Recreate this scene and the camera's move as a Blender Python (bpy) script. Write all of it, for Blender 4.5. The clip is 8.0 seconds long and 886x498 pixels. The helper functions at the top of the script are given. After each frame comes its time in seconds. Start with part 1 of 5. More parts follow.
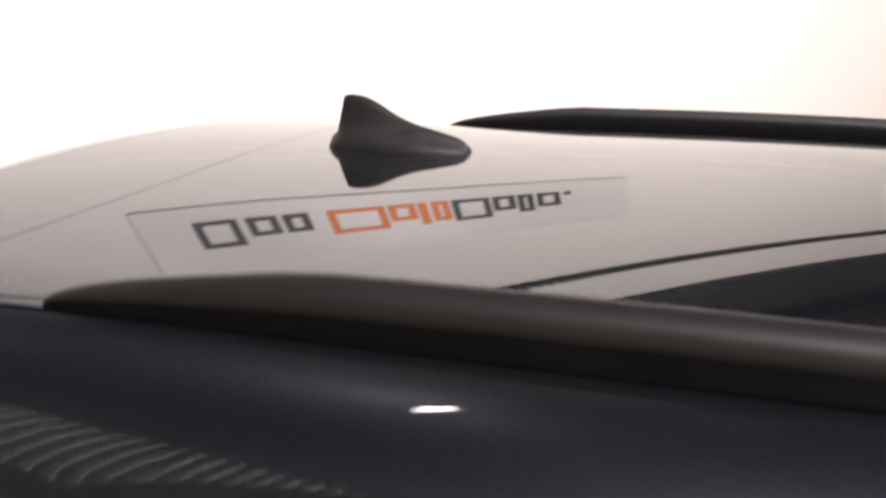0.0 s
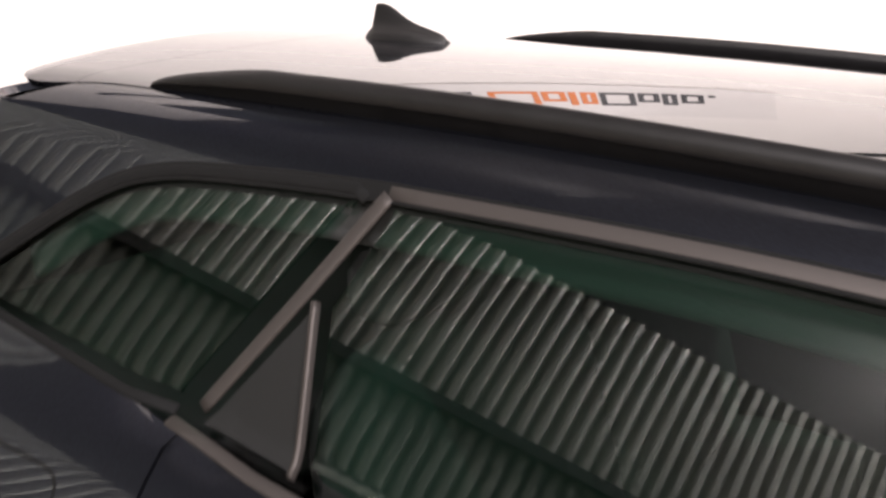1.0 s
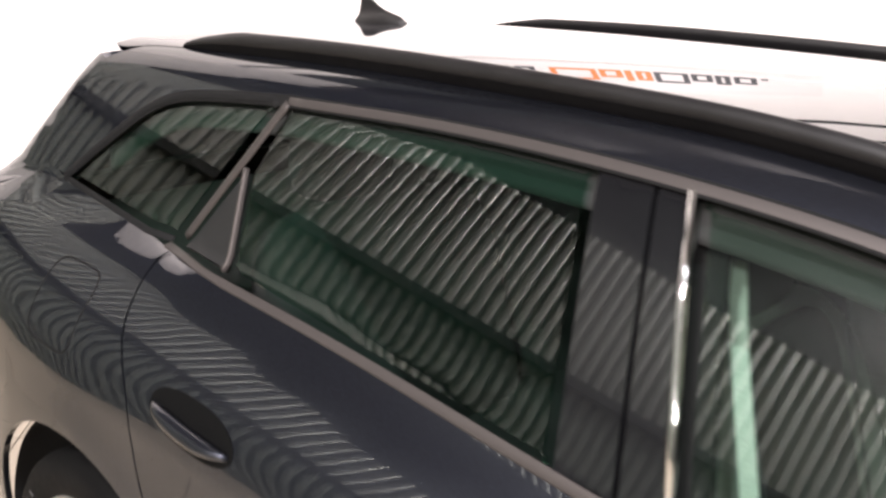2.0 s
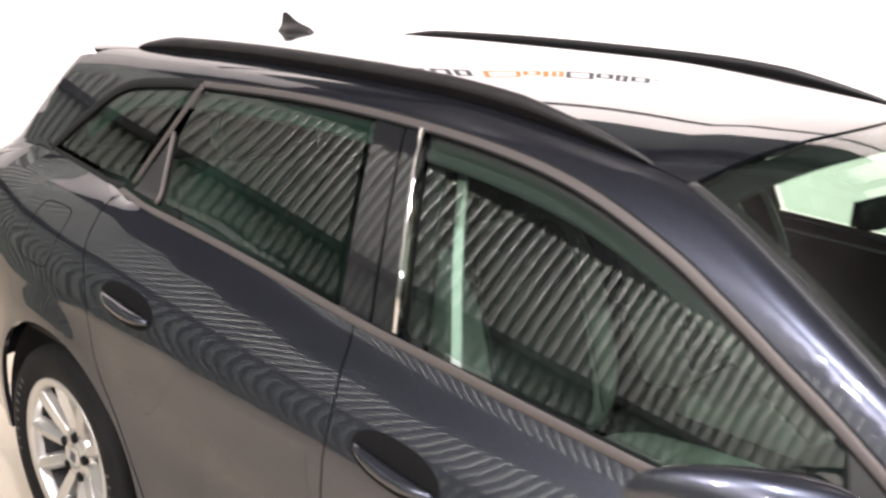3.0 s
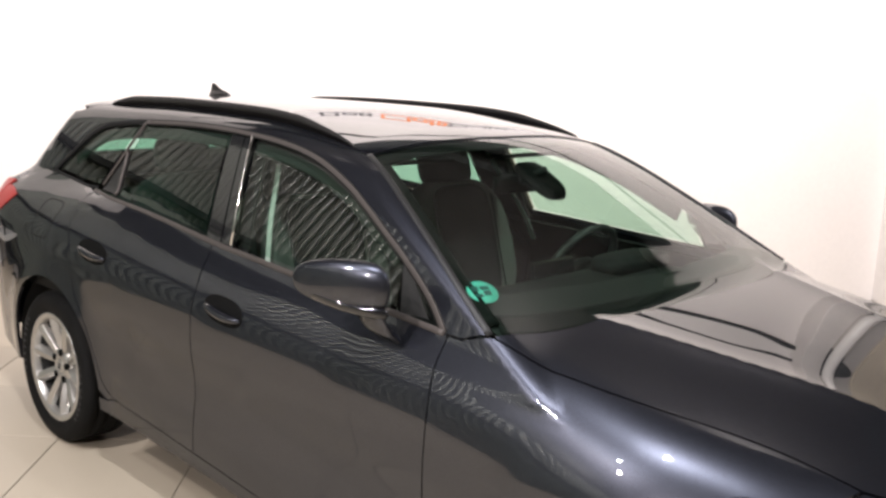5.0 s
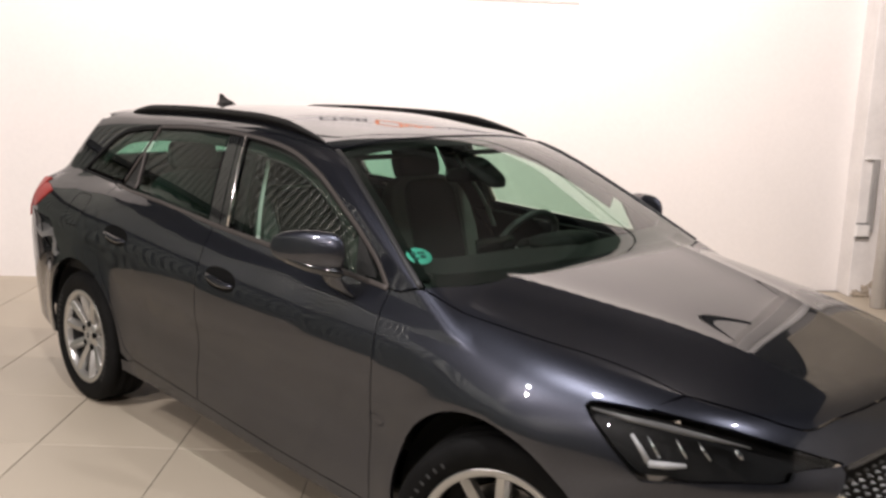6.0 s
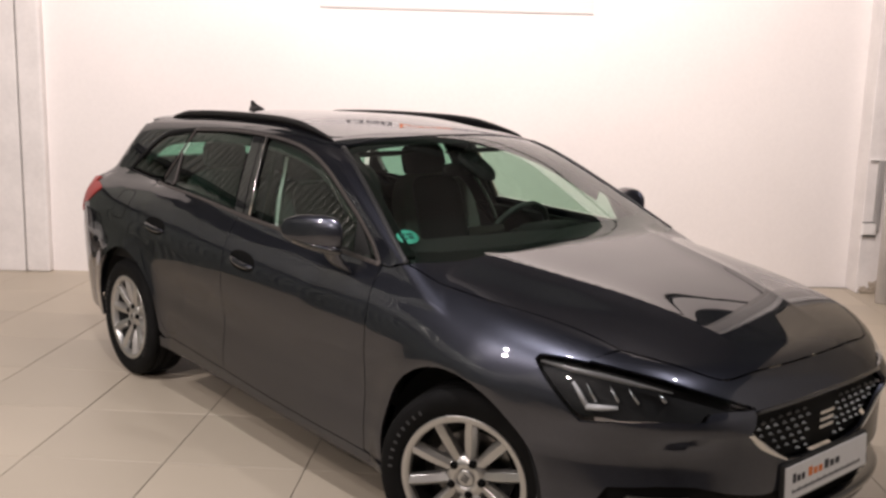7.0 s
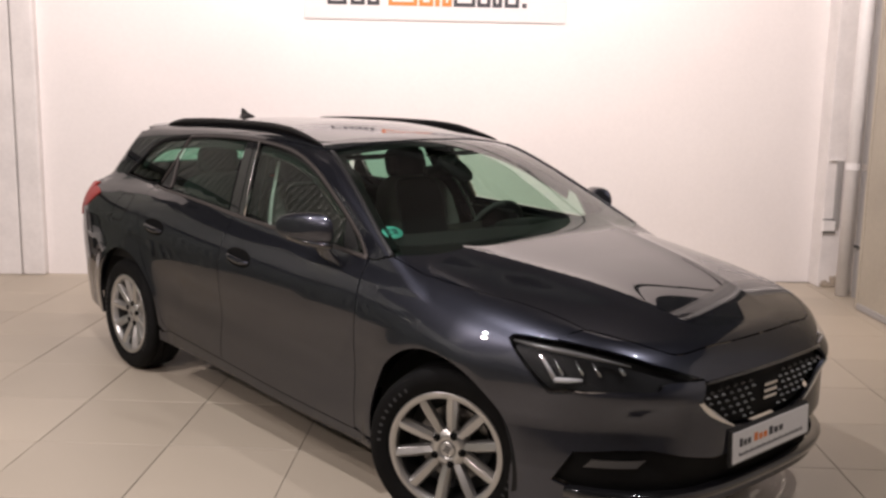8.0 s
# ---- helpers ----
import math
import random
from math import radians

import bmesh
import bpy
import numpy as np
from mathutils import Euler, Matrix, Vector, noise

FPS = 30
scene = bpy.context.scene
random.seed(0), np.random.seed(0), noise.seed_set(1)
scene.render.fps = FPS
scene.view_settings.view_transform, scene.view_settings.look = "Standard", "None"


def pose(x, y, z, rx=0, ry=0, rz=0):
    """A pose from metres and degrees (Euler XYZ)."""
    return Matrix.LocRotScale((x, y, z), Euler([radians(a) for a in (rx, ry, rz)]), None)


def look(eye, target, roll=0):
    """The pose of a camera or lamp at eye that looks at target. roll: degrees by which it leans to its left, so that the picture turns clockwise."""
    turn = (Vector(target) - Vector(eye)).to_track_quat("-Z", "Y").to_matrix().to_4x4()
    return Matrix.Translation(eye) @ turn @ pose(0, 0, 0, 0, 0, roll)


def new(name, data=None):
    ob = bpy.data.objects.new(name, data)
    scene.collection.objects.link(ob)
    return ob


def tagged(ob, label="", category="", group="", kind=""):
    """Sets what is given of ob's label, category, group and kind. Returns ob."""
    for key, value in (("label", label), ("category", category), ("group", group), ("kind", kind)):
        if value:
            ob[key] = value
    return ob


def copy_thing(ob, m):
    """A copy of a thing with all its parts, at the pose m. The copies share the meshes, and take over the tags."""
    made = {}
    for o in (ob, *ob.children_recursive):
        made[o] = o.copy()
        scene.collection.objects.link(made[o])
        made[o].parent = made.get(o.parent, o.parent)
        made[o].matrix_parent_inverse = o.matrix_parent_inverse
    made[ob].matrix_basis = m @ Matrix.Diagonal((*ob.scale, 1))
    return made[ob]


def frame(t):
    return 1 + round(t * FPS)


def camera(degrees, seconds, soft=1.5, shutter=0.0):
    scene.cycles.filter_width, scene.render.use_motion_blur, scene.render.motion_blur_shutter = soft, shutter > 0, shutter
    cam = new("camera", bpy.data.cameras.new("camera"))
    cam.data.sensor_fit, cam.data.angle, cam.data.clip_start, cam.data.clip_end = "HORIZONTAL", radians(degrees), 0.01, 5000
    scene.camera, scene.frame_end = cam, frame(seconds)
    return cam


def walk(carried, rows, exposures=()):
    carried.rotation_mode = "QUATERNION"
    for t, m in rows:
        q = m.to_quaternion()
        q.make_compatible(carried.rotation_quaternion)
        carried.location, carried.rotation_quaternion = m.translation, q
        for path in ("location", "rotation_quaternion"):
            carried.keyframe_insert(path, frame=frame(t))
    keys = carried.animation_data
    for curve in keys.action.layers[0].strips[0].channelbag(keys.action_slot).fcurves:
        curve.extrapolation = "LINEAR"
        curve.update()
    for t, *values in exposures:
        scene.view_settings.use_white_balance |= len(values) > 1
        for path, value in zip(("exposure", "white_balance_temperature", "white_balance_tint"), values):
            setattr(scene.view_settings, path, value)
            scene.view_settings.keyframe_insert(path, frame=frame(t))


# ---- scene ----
# ---- camera ----
cam = camera(49.0, 8.0, soft=2.7, shutter=0.4)
PATH = [
    (0, (-2.46, -1.011, 1.603), (-2.991, 0.845, 1.08), 2.8),
    (0.5, (-2.169, -1.177, 1.602), (-2.998, 0.531, 0.974), 3.2),
    (1, (-1.873, -1.397, 1.612), (-2.844, 0.235, 0.985), 4.1),
    (1.2, (-1.76, -1.477, 1.616), (-2.773, 0.123, 0.973), 4.2),
    (2.3, (-0.846, -1.73, 1.636), (-2.152, -0.338, 1.038), 2.7),
    (2.5, (-0.693, -1.811, 1.641), (-1.991, -0.405, 1.059), 2.8),
    (3, (-0.362, -1.912, 1.665), (-1.667, -0.509, 1.092), 2.8),
    (3.5, (-0.003, -1.959, 1.658), (-1.321, -0.558, 1.109), 2.7),
    (4, (0.353, -2.212, 1.644), (-0.956, -0.782, 1.153), 2.9),
    (4.5, (0.748, -2.379, 1.666), (-0.588, -0.956, 1.232), 2.4),
    (4.7, (0.914, -2.424, 1.65), (-0.435, -1.005, 1.239), 2.5),
    (5.8, (1.655, -2.771, 1.659), (0.245, -1.399, 1.297), 2.1),
    (6, (1.793, -2.795, 1.666), (0.38, -1.429, 1.297), 2.0),
    (6.5, (2.122, -2.844, 1.654), (0.667, -1.519, 1.296), 1.8),
    (7, (2.315, -2.94, 1.655), (0.825, -1.653, 1.304), 1.5),
    (7.5, (2.495, -3.102, 1.657), (1.008, -1.808, 1.318), 1.2),
    (8, (2.578, -3.17, 1.669), (1.112, -1.853, 1.33), 1.1),
]
EXPOSURES = [(0.0, 0.15, 6350, 12), (0.5, 0.2, 6350, 13), (1.0, 0.4, 6350, 14), (2.5, 1.02, 6250, 13), (3.5, 1.17, 6250, 13), (4.5, 0.66, 6250, 11), (6.0, -0.05, 6500, 13), (8.0, -0.35, 6600, 18)]
walk(cam, [(t, look(eye, target, roll)) for t, eye, target, roll in PATH], EXPOSURES)

# ---- light ----
TURN = 50.3  # the room stands turned to the car: room x along the back wall, room y towards it
ROOM = pose(0, 0, 0, 0, 0, TURN)

world = bpy.data.worlds.new("world")
scene.world = world
world.use_nodes = True
world.node_tree.nodes["Background"].inputs["Color"].default_value = (0.75, 0.72, 0.70, 1)
world.node_tree.nodes["Background"].inputs["Strength"].default_value = 0.05


def lamp(name, at, target, size, watts, colour):
    data = bpy.data.lights.new(name, "AREA")
    data.shape, data.size, data.size_y, data.energy, data.color = "RECTANGLE", size[0], size[1], watts, colour
    ob = new(name, data)
    ob.matrix_world = ROOM @ look(at, target)
    return ob


BACK_AIM, LEFT_AIM = 4.22, -5.0
# added, unseen lamps brighten the back and left walls; small downlights stand over the aisle
CEILING = 4.3
FILL_LAMPS = [
    ((-3.1, 2.1, 3.9), (-3.1, BACK_AIM, 3.4), 36), ((-1.2, 2.1, 3.9), (-1.2, BACK_AIM, 3.4), 66), ((0.9, 1.0, 3.9), (1.0, BACK_AIM, 3.0), 165),
    ((-3.7, -4.2, 3.7), (LEFT_AIM, -0.6, 2.0), 150), ((-3.9, -1.6, 4.0), (LEFT_AIM, 1.4, 2.0), 135),
]
for at, aim, watts in FILL_LAMPS:
    lamp("wall_washer_light", at, aim, (0.26, 0.20), watts, (1.0, 0.905, 0.85))
LAMPS = [(-3.32, -1.14, 45), (-1.55, -0.83, 80), (1.30, -1.85, 64), (-3.3, -5.2, 12)]
for lx, ly, watts in LAMPS:
    lamp("ceiling_lamp_light", (lx, ly, CEILING - 0.17), (lx, ly + 0.1, 0), (0.10, 0.05), watts, (0.97, 0.95, 0.95))
# ---- materials ----
def material(name, colour, rough=0.5, metal=0.0, grain=0.0, scale=40.0, bump=0.0, coat=0.0, spec=0.5, coat_rough=0.03, stain=0.0, stain_scale=2.0, by_piece=0.0):
    """A procedural surface: colour with fine grain, large stains, relief and a clear coat."""
    m = bpy.data.materials.new(name)
    m.use_nodes = True
    nt = m.node_tree
    b = nt.nodes["Principled BSDF"]
    b.inputs["Base Color"].default_value = (*colour, 1)
    b.inputs["Roughness"].default_value = rough
    b.inputs["Metallic"].default_value = metal
    b.inputs["Coat Weight"].default_value = coat
    b.inputs["Coat Roughness"].default_value = coat_rough
    b.inputs["Specular IOR Level"].default_value = spec
    co = nt.nodes.new("ShaderNodeTexCoord")
    last = None

    def vary(socket_in, amount, fac_socket):
        mix = nt.nodes.new("ShaderNodeMix")
        mix.data_type, mix.blend_type = "RGBA", "MULTIPLY"
        mix.inputs["Factor"].default_value = 1.0
        ramp = nt.nodes.new("ShaderNodeMapRange")
        ramp.inputs["From Min"].default_value, ramp.inputs["From Max"].default_value = 0.3, 0.7
        ramp.inputs["To Min"].default_value, ramp.inputs["To Max"].default_value = 1 - amount, 1 + amount * 0.6
        nt.links.new(fac_socket, ramp.inputs["Value"])
        if socket_in is None:
            mix.inputs["A"].default_value = (*colour, 1)
        else:
            nt.links.new(socket_in, mix.inputs["A"])
        nt.links.new(ramp.outputs["Result"], mix.inputs["B"])
        return mix.outputs["Result"]

    if grain or bump:
        fine = nt.nodes.new("ShaderNodeTexNoise")
        fine.inputs["Scale"].default_value, fine.inputs["Detail"].default_value = scale, 4
        nt.links.new(co.outputs["Object"], fine.inputs["Vector"])
        if grain:
            last = vary(last, grain, fine.outputs["Fac"])
            rr = nt.nodes.new("ShaderNodeMapRange")
            rr.inputs["To Min"].default_value, rr.inputs["To Max"].default_value = max(rough - 0.12, 0.02), min(rough + 0.12, 1)
            nt.links.new(fine.outputs["Fac"], rr.inputs["Value"])
            nt.links.new(rr.outputs["Result"], b.inputs["Roughness"])
        if bump:
            bp = nt.nodes.new("ShaderNodeBump")
            bp.inputs["Strength"].default_value, bp.inputs["Distance"].default_value = bump, 0.004
            nt.links.new(fine.outputs["Fac"], bp.inputs["Height"])
            nt.links.new(bp.outputs["Normal"], b.inputs["Normal"])
    if stain:
        big = nt.nodes.new("ShaderNodeTexNoise")
        big.inputs["Scale"].default_value, big.inputs["Detail"].default_value = stain_scale, 6
        nt.links.new(co.outputs["Object"], big.inputs["Vector"])
        last = vary(last, stain, big.outputs["Fac"])
    if by_piece:
        info = nt.nodes.new("ShaderNodeObjectInfo")
        last = vary(last, by_piece, info.outputs["Random"])
    if last is not None:
        nt.links.new(last, b.inputs["Base Color"])
    return m


def glass_material(name, tint, gloss=1.0, floor=0.08):
    """Thin tinted glass: clear, with a mirror sheen by Fresnel."""
    m = bpy.data.materials.new(name)
    m.use_nodes = True
    nt = m.node_tree
    nt.nodes.remove(nt.nodes["Principled BSDF"])
    out = nt.nodes["Material Output"]
    clear, shine, mix = nt.nodes.new("ShaderNodeBsdfTransparent"), nt.nodes.new("ShaderNodeBsdfGlossy"), nt.nodes.new("ShaderNodeMixShader")
    clear.inputs["Color"].default_value = (*tint, 1)
    shine.inputs["Roughness"].default_value = 0.0
    shine.inputs["Color"].default_value = (gloss, gloss, gloss, 1)
    weight, power, sheen = nt.nodes.new("ShaderNodeLayerWeight"), nt.nodes.new("ShaderNodeMath"), nt.nodes.new("ShaderNodeMapRange")
    weight.inputs["Blend"].default_value = 0.5
    power.operation = "POWER"
    power.inputs[1].default_value = 5.0
    sheen.inputs["To Min"].default_value, sheen.inputs["To Max"].default_value = floor, 1.0
    nt.links.new(weight.outputs["Facing"], power.inputs[0])
    nt.links.new(power.outputs["Value"], sheen.inputs["Value"])
    nt.links.new(sheen.outputs["Result"], mix.inputs["Fac"])
    nt.links.new(clear.outputs["BSDF"], mix.inputs[1])
    nt.links.new(shine.outputs["BSDF"], mix.inputs[2])
    nt.links.new(mix.outputs["Shader"], out.inputs["Surface"])
    return m


def glow(name, colour, strength):
    m = material(name, colour)
    b = m.node_tree.nodes["Principled BSDF"]
    b.inputs["Emission Color"].default_value = (*colour, 1)
    b.inputs["Emission Strength"].default_value = strength
    return m


def car_paint(name, colour, flake):
    """Metallic paint: a dark base with fine flakes under a clear coat."""
    m = material(name, colour, rough=0.34, metal=0.92, coat=1.0, coat_rough=0.002, spec=0.2)
    nt = m.node_tree
    b = nt.nodes["Principled BSDF"]
    co, cell = nt.nodes.new("ShaderNodeTexCoord"), nt.nodes.new("ShaderNodeTexVoronoi")
    b.inputs["Coat IOR"].default_value = 1.56
    b.inputs["Specular Tint"].default_value = (0.10, 0.11, 0.13, 1)
    cell.inputs["Scale"].default_value = 900
    nt.links.new(co.outputs["Object"], cell.inputs["Vector"])
    mix = nt.nodes.new("ShaderNodeMix")
    mix.data_type = "RGBA"
    mix.inputs["A"].default_value, mix.inputs["B"].default_value = (*colour, 1), (*flake, 1)
    nt.links.new(cell.outputs["Color"], mix.inputs["Factor"])
    nt.links.new(mix.outputs["Result"], b.inputs["Base Color"])
    return m


PAINT = car_paint("dark_blue_grey_metallic_paint", (0.038, 0.040, 0.050), (0.064, 0.068, 0.088))
GLOSS_BLACK = material("gloss_black", (0.008, 0.008, 0.009), rough=0.12, coat=1.0)
RUBBER = material("rubber", (0.010, 0.010, 0.010), rough=0.8, spec=0.15, grain=0.2, scale=120, bump=0.15)
TYRE = material("tyre_rubber", (0.007, 0.007, 0.007), rough=0.75, spec=0.12, grain=0.25, scale=60, bump=0.2, stain=0.3, stain_scale=9)
TRIM_METAL = material("brushed_trim", (0.085, 0.074, 0.069), rough=0.55, metal=0.6)
CHROME = material("chrome", (0.80, 0.79, 0.77), rough=0.08, metal=1.0)
ALLOY = material("silver_alloy", (0.52, 0.51, 0.49), rough=0.33, metal=0.85, stain=0.05, stain_scale=12)
ALLOY_DARK = material("rim_inside", (0.035, 0.035, 0.035), rough=0.6, metal=0.4, grain=0.2, scale=50)
STEEL = material("brake_steel", (0.25, 0.24, 0.23), rough=0.35, metal=1.0, grain=0.25, scale=80)
RAIL_BLACK = material("black_rail", (0.009, 0.008, 0.008), rough=0.5, grain=0.06, scale=25)
PLASTIC = material("black_plastic", (0.014, 0.014, 0.014), rough=0.5, grain=0.2, scale=300, bump=0.1)
CABIN = material("cabin_plastic", (0.012, 0.012, 0.012), rough=0.7, spec=0.15, grain=0.2, scale=200, bump=0.1)
CLOTH = material("seat_cloth", (0.022, 0.022, 0.022), rough=0.95, grain=0.35, scale=500, bump=0.5, stain=0.1)
CLOTH_LIGHT = material("seat_cloth_grey", (0.15, 0.15, 0.14), rough=0.95, grain=0.3, scale=500, bump=0.5, stain=0.1)
LINING = material("headliner", (0.03, 0.03, 0.029), rough=0.95, grain=0.15, scale=300, bump=0.2)
BELT_CLOTH = material("seat_belt_cloth", (0.5, 0.5, 0.48), rough=0.9, grain=0.2, scale=400, bump=0.3)
GLASS = glass_material("green_tinted_glass", (0.63, 0.78, 0.69))
SCREEN_GLASS = glass_material("green_tinted_windscreen", (0.63, 0.78, 0.69), floor=0.05)
PRIVACY = glass_material("dark_green_glass", (0.38, 0.62, 0.51))
LENS = glass_material("clear_lens", (0.93, 0.94, 0.95), floor=0.04)
MIRROR = material("mirror_glass", (0.85, 0.86, 0.86), rough=0.01, metal=1.0)
RED_LENS = material("red_lamp_lens", (0.36, 0.016, 0.014), rough=0.35, coat=0.25, grain=0.1, scale=120)
AMBER = material("amber_reflector", (0.6, 0.2, 0.03), rough=0.2, coat=1.0)
WHITE_PLATE = material("white_plate", (0.72, 0.71, 0.70), rough=0.35, grain=0.03, scale=60)
INK_DARK = material("dark_print", (0.03, 0.03, 0.035), rough=0.5)
INK_ORANGE = material("orange_print", (0.75, 0.20, 0.03), rough=0.5)
STICKER = material("green_sticker", (0.10, 0.55, 0.46), rough=0.5, grain=0.04, scale=60)
STICKER_DARK = material("sticker_print", (0.02, 0.10, 0.10), rough=0.5)
WALL_WHITE = material("white_painted_wall", (0.80, 0.765, 0.745), rough=0.6, grain=0.02, scale=35, bump=0.12, stain=0.035, stain_scale=0.9)
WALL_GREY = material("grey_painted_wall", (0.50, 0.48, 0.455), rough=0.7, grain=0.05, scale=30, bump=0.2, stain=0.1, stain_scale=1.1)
PILLAR_PAINT = material("worn_white_paint", (0.74, 0.71, 0.69), rough=0.6, grain=0.04, scale=30, bump=0.3, stain=0.08, stain_scale=4)
PIPE_PAINT = material("white_pipe_paint", (0.78, 0.76, 0.74), rough=0.35, grain=0.03, scale=30, stain=0.06, stain_scale=5)
BOARD_BEIGE = material("beige_board", (0.40, 0.36, 0.29), rough=0.6, grain=0.06, scale=25, bump=0.1, stain=0.12, stain_scale=2)
BOARD_GREY = material("grey_board", (0.34, 0.33, 0.32), rough=0.6, grain=0.06, scale=25, bump=0.1, stain=0.1, stain_scale=2)
DARK_METAL = material("dark_steel", (0.03, 0.035, 0.033), rough=0.5, metal=0.3, grain=0.2, scale=30, stain=0.2)
SHEET = material("green_grey_sheet_metal", (0.33, 0.35, 0.315), rough=0.34, metal=0.35, grain=0.06, scale=40, stain=0.18, stain_scale=1.2)
SHEET_LOW = material("green_sheet_metal", (0.215, 0.245, 0.215), rough=0.45, metal=0.2, grain=0.06, scale=40, stain=0.2, stain_scale=1.5)
TILE = material("beige_floor_tile", (0.46, 0.40, 0.315), rough=0.42, stain=0.03, stain_scale=1.4, by_piece=0.05)
GROUT = material("grout", (0.23, 0.20, 0.16), rough=0.9, grain=0.2, scale=60, stain=0.2)
CEILING_PAINT = material("ceiling_sheet", (0.07, 0.068, 0.066), rough=0.7, grain=0.06, scale=20, stain=0.15, stain_scale=0.8)
LAMP_WHITE = glow("lamp_diffuser", (1.0, 0.93, 0.85), 6.0)
LAMP_BODY = material("lamp_body", (0.6, 0.6, 0.58), rough=0.4, grain=0.05, scale=50)
# near-black for mirror and sensor housings, and for shade painted in recesses
CUP_DARK = material("shade_and_housing_black", (0.004, 0.004, 0.004), rough=0.7, spec=0.08)
FRIT = material("black_glass_border", (0.006, 0.006, 0.006), rough=0.6, spec=0.15)
LAMP_INSIDE = material("lamp_inside_black", (0.006, 0.006, 0.006), rough=0.45, spec=0.3)
LAMP_CHROME = material("lamp_chrome", (0.55, 0.55, 0.55), rough=0.16, metal=0.95)
LAMP_GUIDE = material("lamp_grey", (0.16, 0.155, 0.15), rough=0.25, coat=0.6)
LAMP_CLEAR = material("lamp_light_bar", (0.55, 0.54, 0.53), rough=0.3, coat=0.5)
PLASTER_BARE = material("bare_plaster", (0.42, 0.36, 0.29), rough=0.95, grain=0.2, scale=50, bump=0.6, stain=0.2, stain_scale=12)
# ---- mesh tools ----
from mathutils.geometry import delaunay_2d_cdt


def mesh_of(name, verts, faces, normals=None, smooth=True):
    me = bpy.data.meshes.new(name)
    me.from_pydata([tuple(map(float, v)) for v in verts], [], [tuple(int(i) for i in f) for f in faces])
    me.validate()
    me.polygons.foreach_set("use_smooth", [smooth] * len(me.polygons))
    if normals is not None:
        me.normals_split_custom_set_from_vertices([tuple(map(float, n)) for n in normals])
    me.update()
    return me


def part(name, shape, mat, parent=None, label="", m=None):
    """Links a bmesh or mesh as one object, under a thing or a part."""
    if isinstance(shape, bmesh.types.BMesh):
        me = bpy.data.meshes.new(name)
        shape.to_mesh(me)
        shape.free()
        shape = me
    if mat is not None and not shape.materials:
        shape.materials.append(mat)
    ob = new(name, shape)
    if parent is not None:
        ob.parent = parent
    if m is not None:
        ob.matrix_basis = m
    if label:
        ob["label"] = label
    return ob


def thing(name, m=None, label="", category="", group="", kind=""):
    ob = new(name)
    ob.empty_display_size = 0.1
    if m is not None:
        ob.matrix_basis = m
    return tagged(ob, label, category, group, kind)


def box(size, at=(0, 0, 0), bevel=0.0, segments=2, m=None):
    bm = bmesh.new()
    bmesh.ops.create_cube(bm, size=1.0)
    bmesh.ops.scale(bm, vec=size, verts=bm.verts)
    if bevel:
        bmesh.ops.bevel(bm, geom=bm.edges[:], offset=bevel, segments=segments, profile=0.5, affect="EDGES")
    bmesh.ops.translate(bm, vec=at, verts=bm.verts)
    if m is not None:
        bmesh.ops.transform(bm, matrix=m, verts=bm.verts)
    return bm


def joined(*bms):
    out = bmesh.new()
    for b in bms:
        tmp = bpy.data.meshes.new("tmp")
        b.to_mesh(tmp)
        b.free()
        out.from_mesh(tmp)
        bpy.data.meshes.remove(tmp)
    return out


def smooth(bm):
    for f in bm.faces:
        f.smooth = True
    return bm


def tube(points, radius, sides=10, closed=False, flat=1.0):
    """A round bar along points."""
    pts = [Vector(p) for p in points]
    n = len(pts)
    verts, faces = [], []
    up = Vector((0, 0, 1))
    for i, p in enumerate(pts):
        a, b = (pts[i - 1], pts[(i + 1) % n]) if closed else (pts[max(i - 1, 0)], pts[min(i + 1, n - 1)])
        d = (b - a).normalized()
        s = d.cross(up)
        s = s.normalized() if s.length > 1e-4 else Vector((1, 0, 0))
        u = s.cross(d).normalized()
        r = radius[i] if isinstance(radius, (list, tuple)) else radius
        for k in range(sides):
            q = 2 * math.pi * k / sides
            verts.append(p + s * (math.cos(q) * r) + u * (math.sin(q) * r * flat))
    for i in range(n if closed else n - 1):
        j = (i + 1) % n
        for k in range(sides):
            l = (k + 1) % sides
            faces.append((i * sides + k, i * sides + l, j * sides + l, j * sides + k))
    if not closed:
        faces.append(tuple(range(sides - 1, -1, -1)))
        faces.append(tuple((n - 1) * sides + k for k in range(sides)))
    return mesh_of("tube", verts, faces)


def lathe(profile, sides=64, at=(0, 0, 0)):
    """A turned body round the y axis: profile rows of (radius, y)."""
    verts, faces = [], []
    for k in range(sides):
        q = 2 * math.pi * k / sides
        verts += [(at[0] + r * math.cos(q), at[1] + y, at[2] + r * math.sin(q)) for r, y in profile]
    n = len(profile)
    for k in range(sides):
        l = (k + 1) % sides
        faces += [(k * n + i, k * n + i + 1, l * n + i + 1, l * n + i) for i in range(n - 1)]
    return mesh_of("turned", verts, faces)


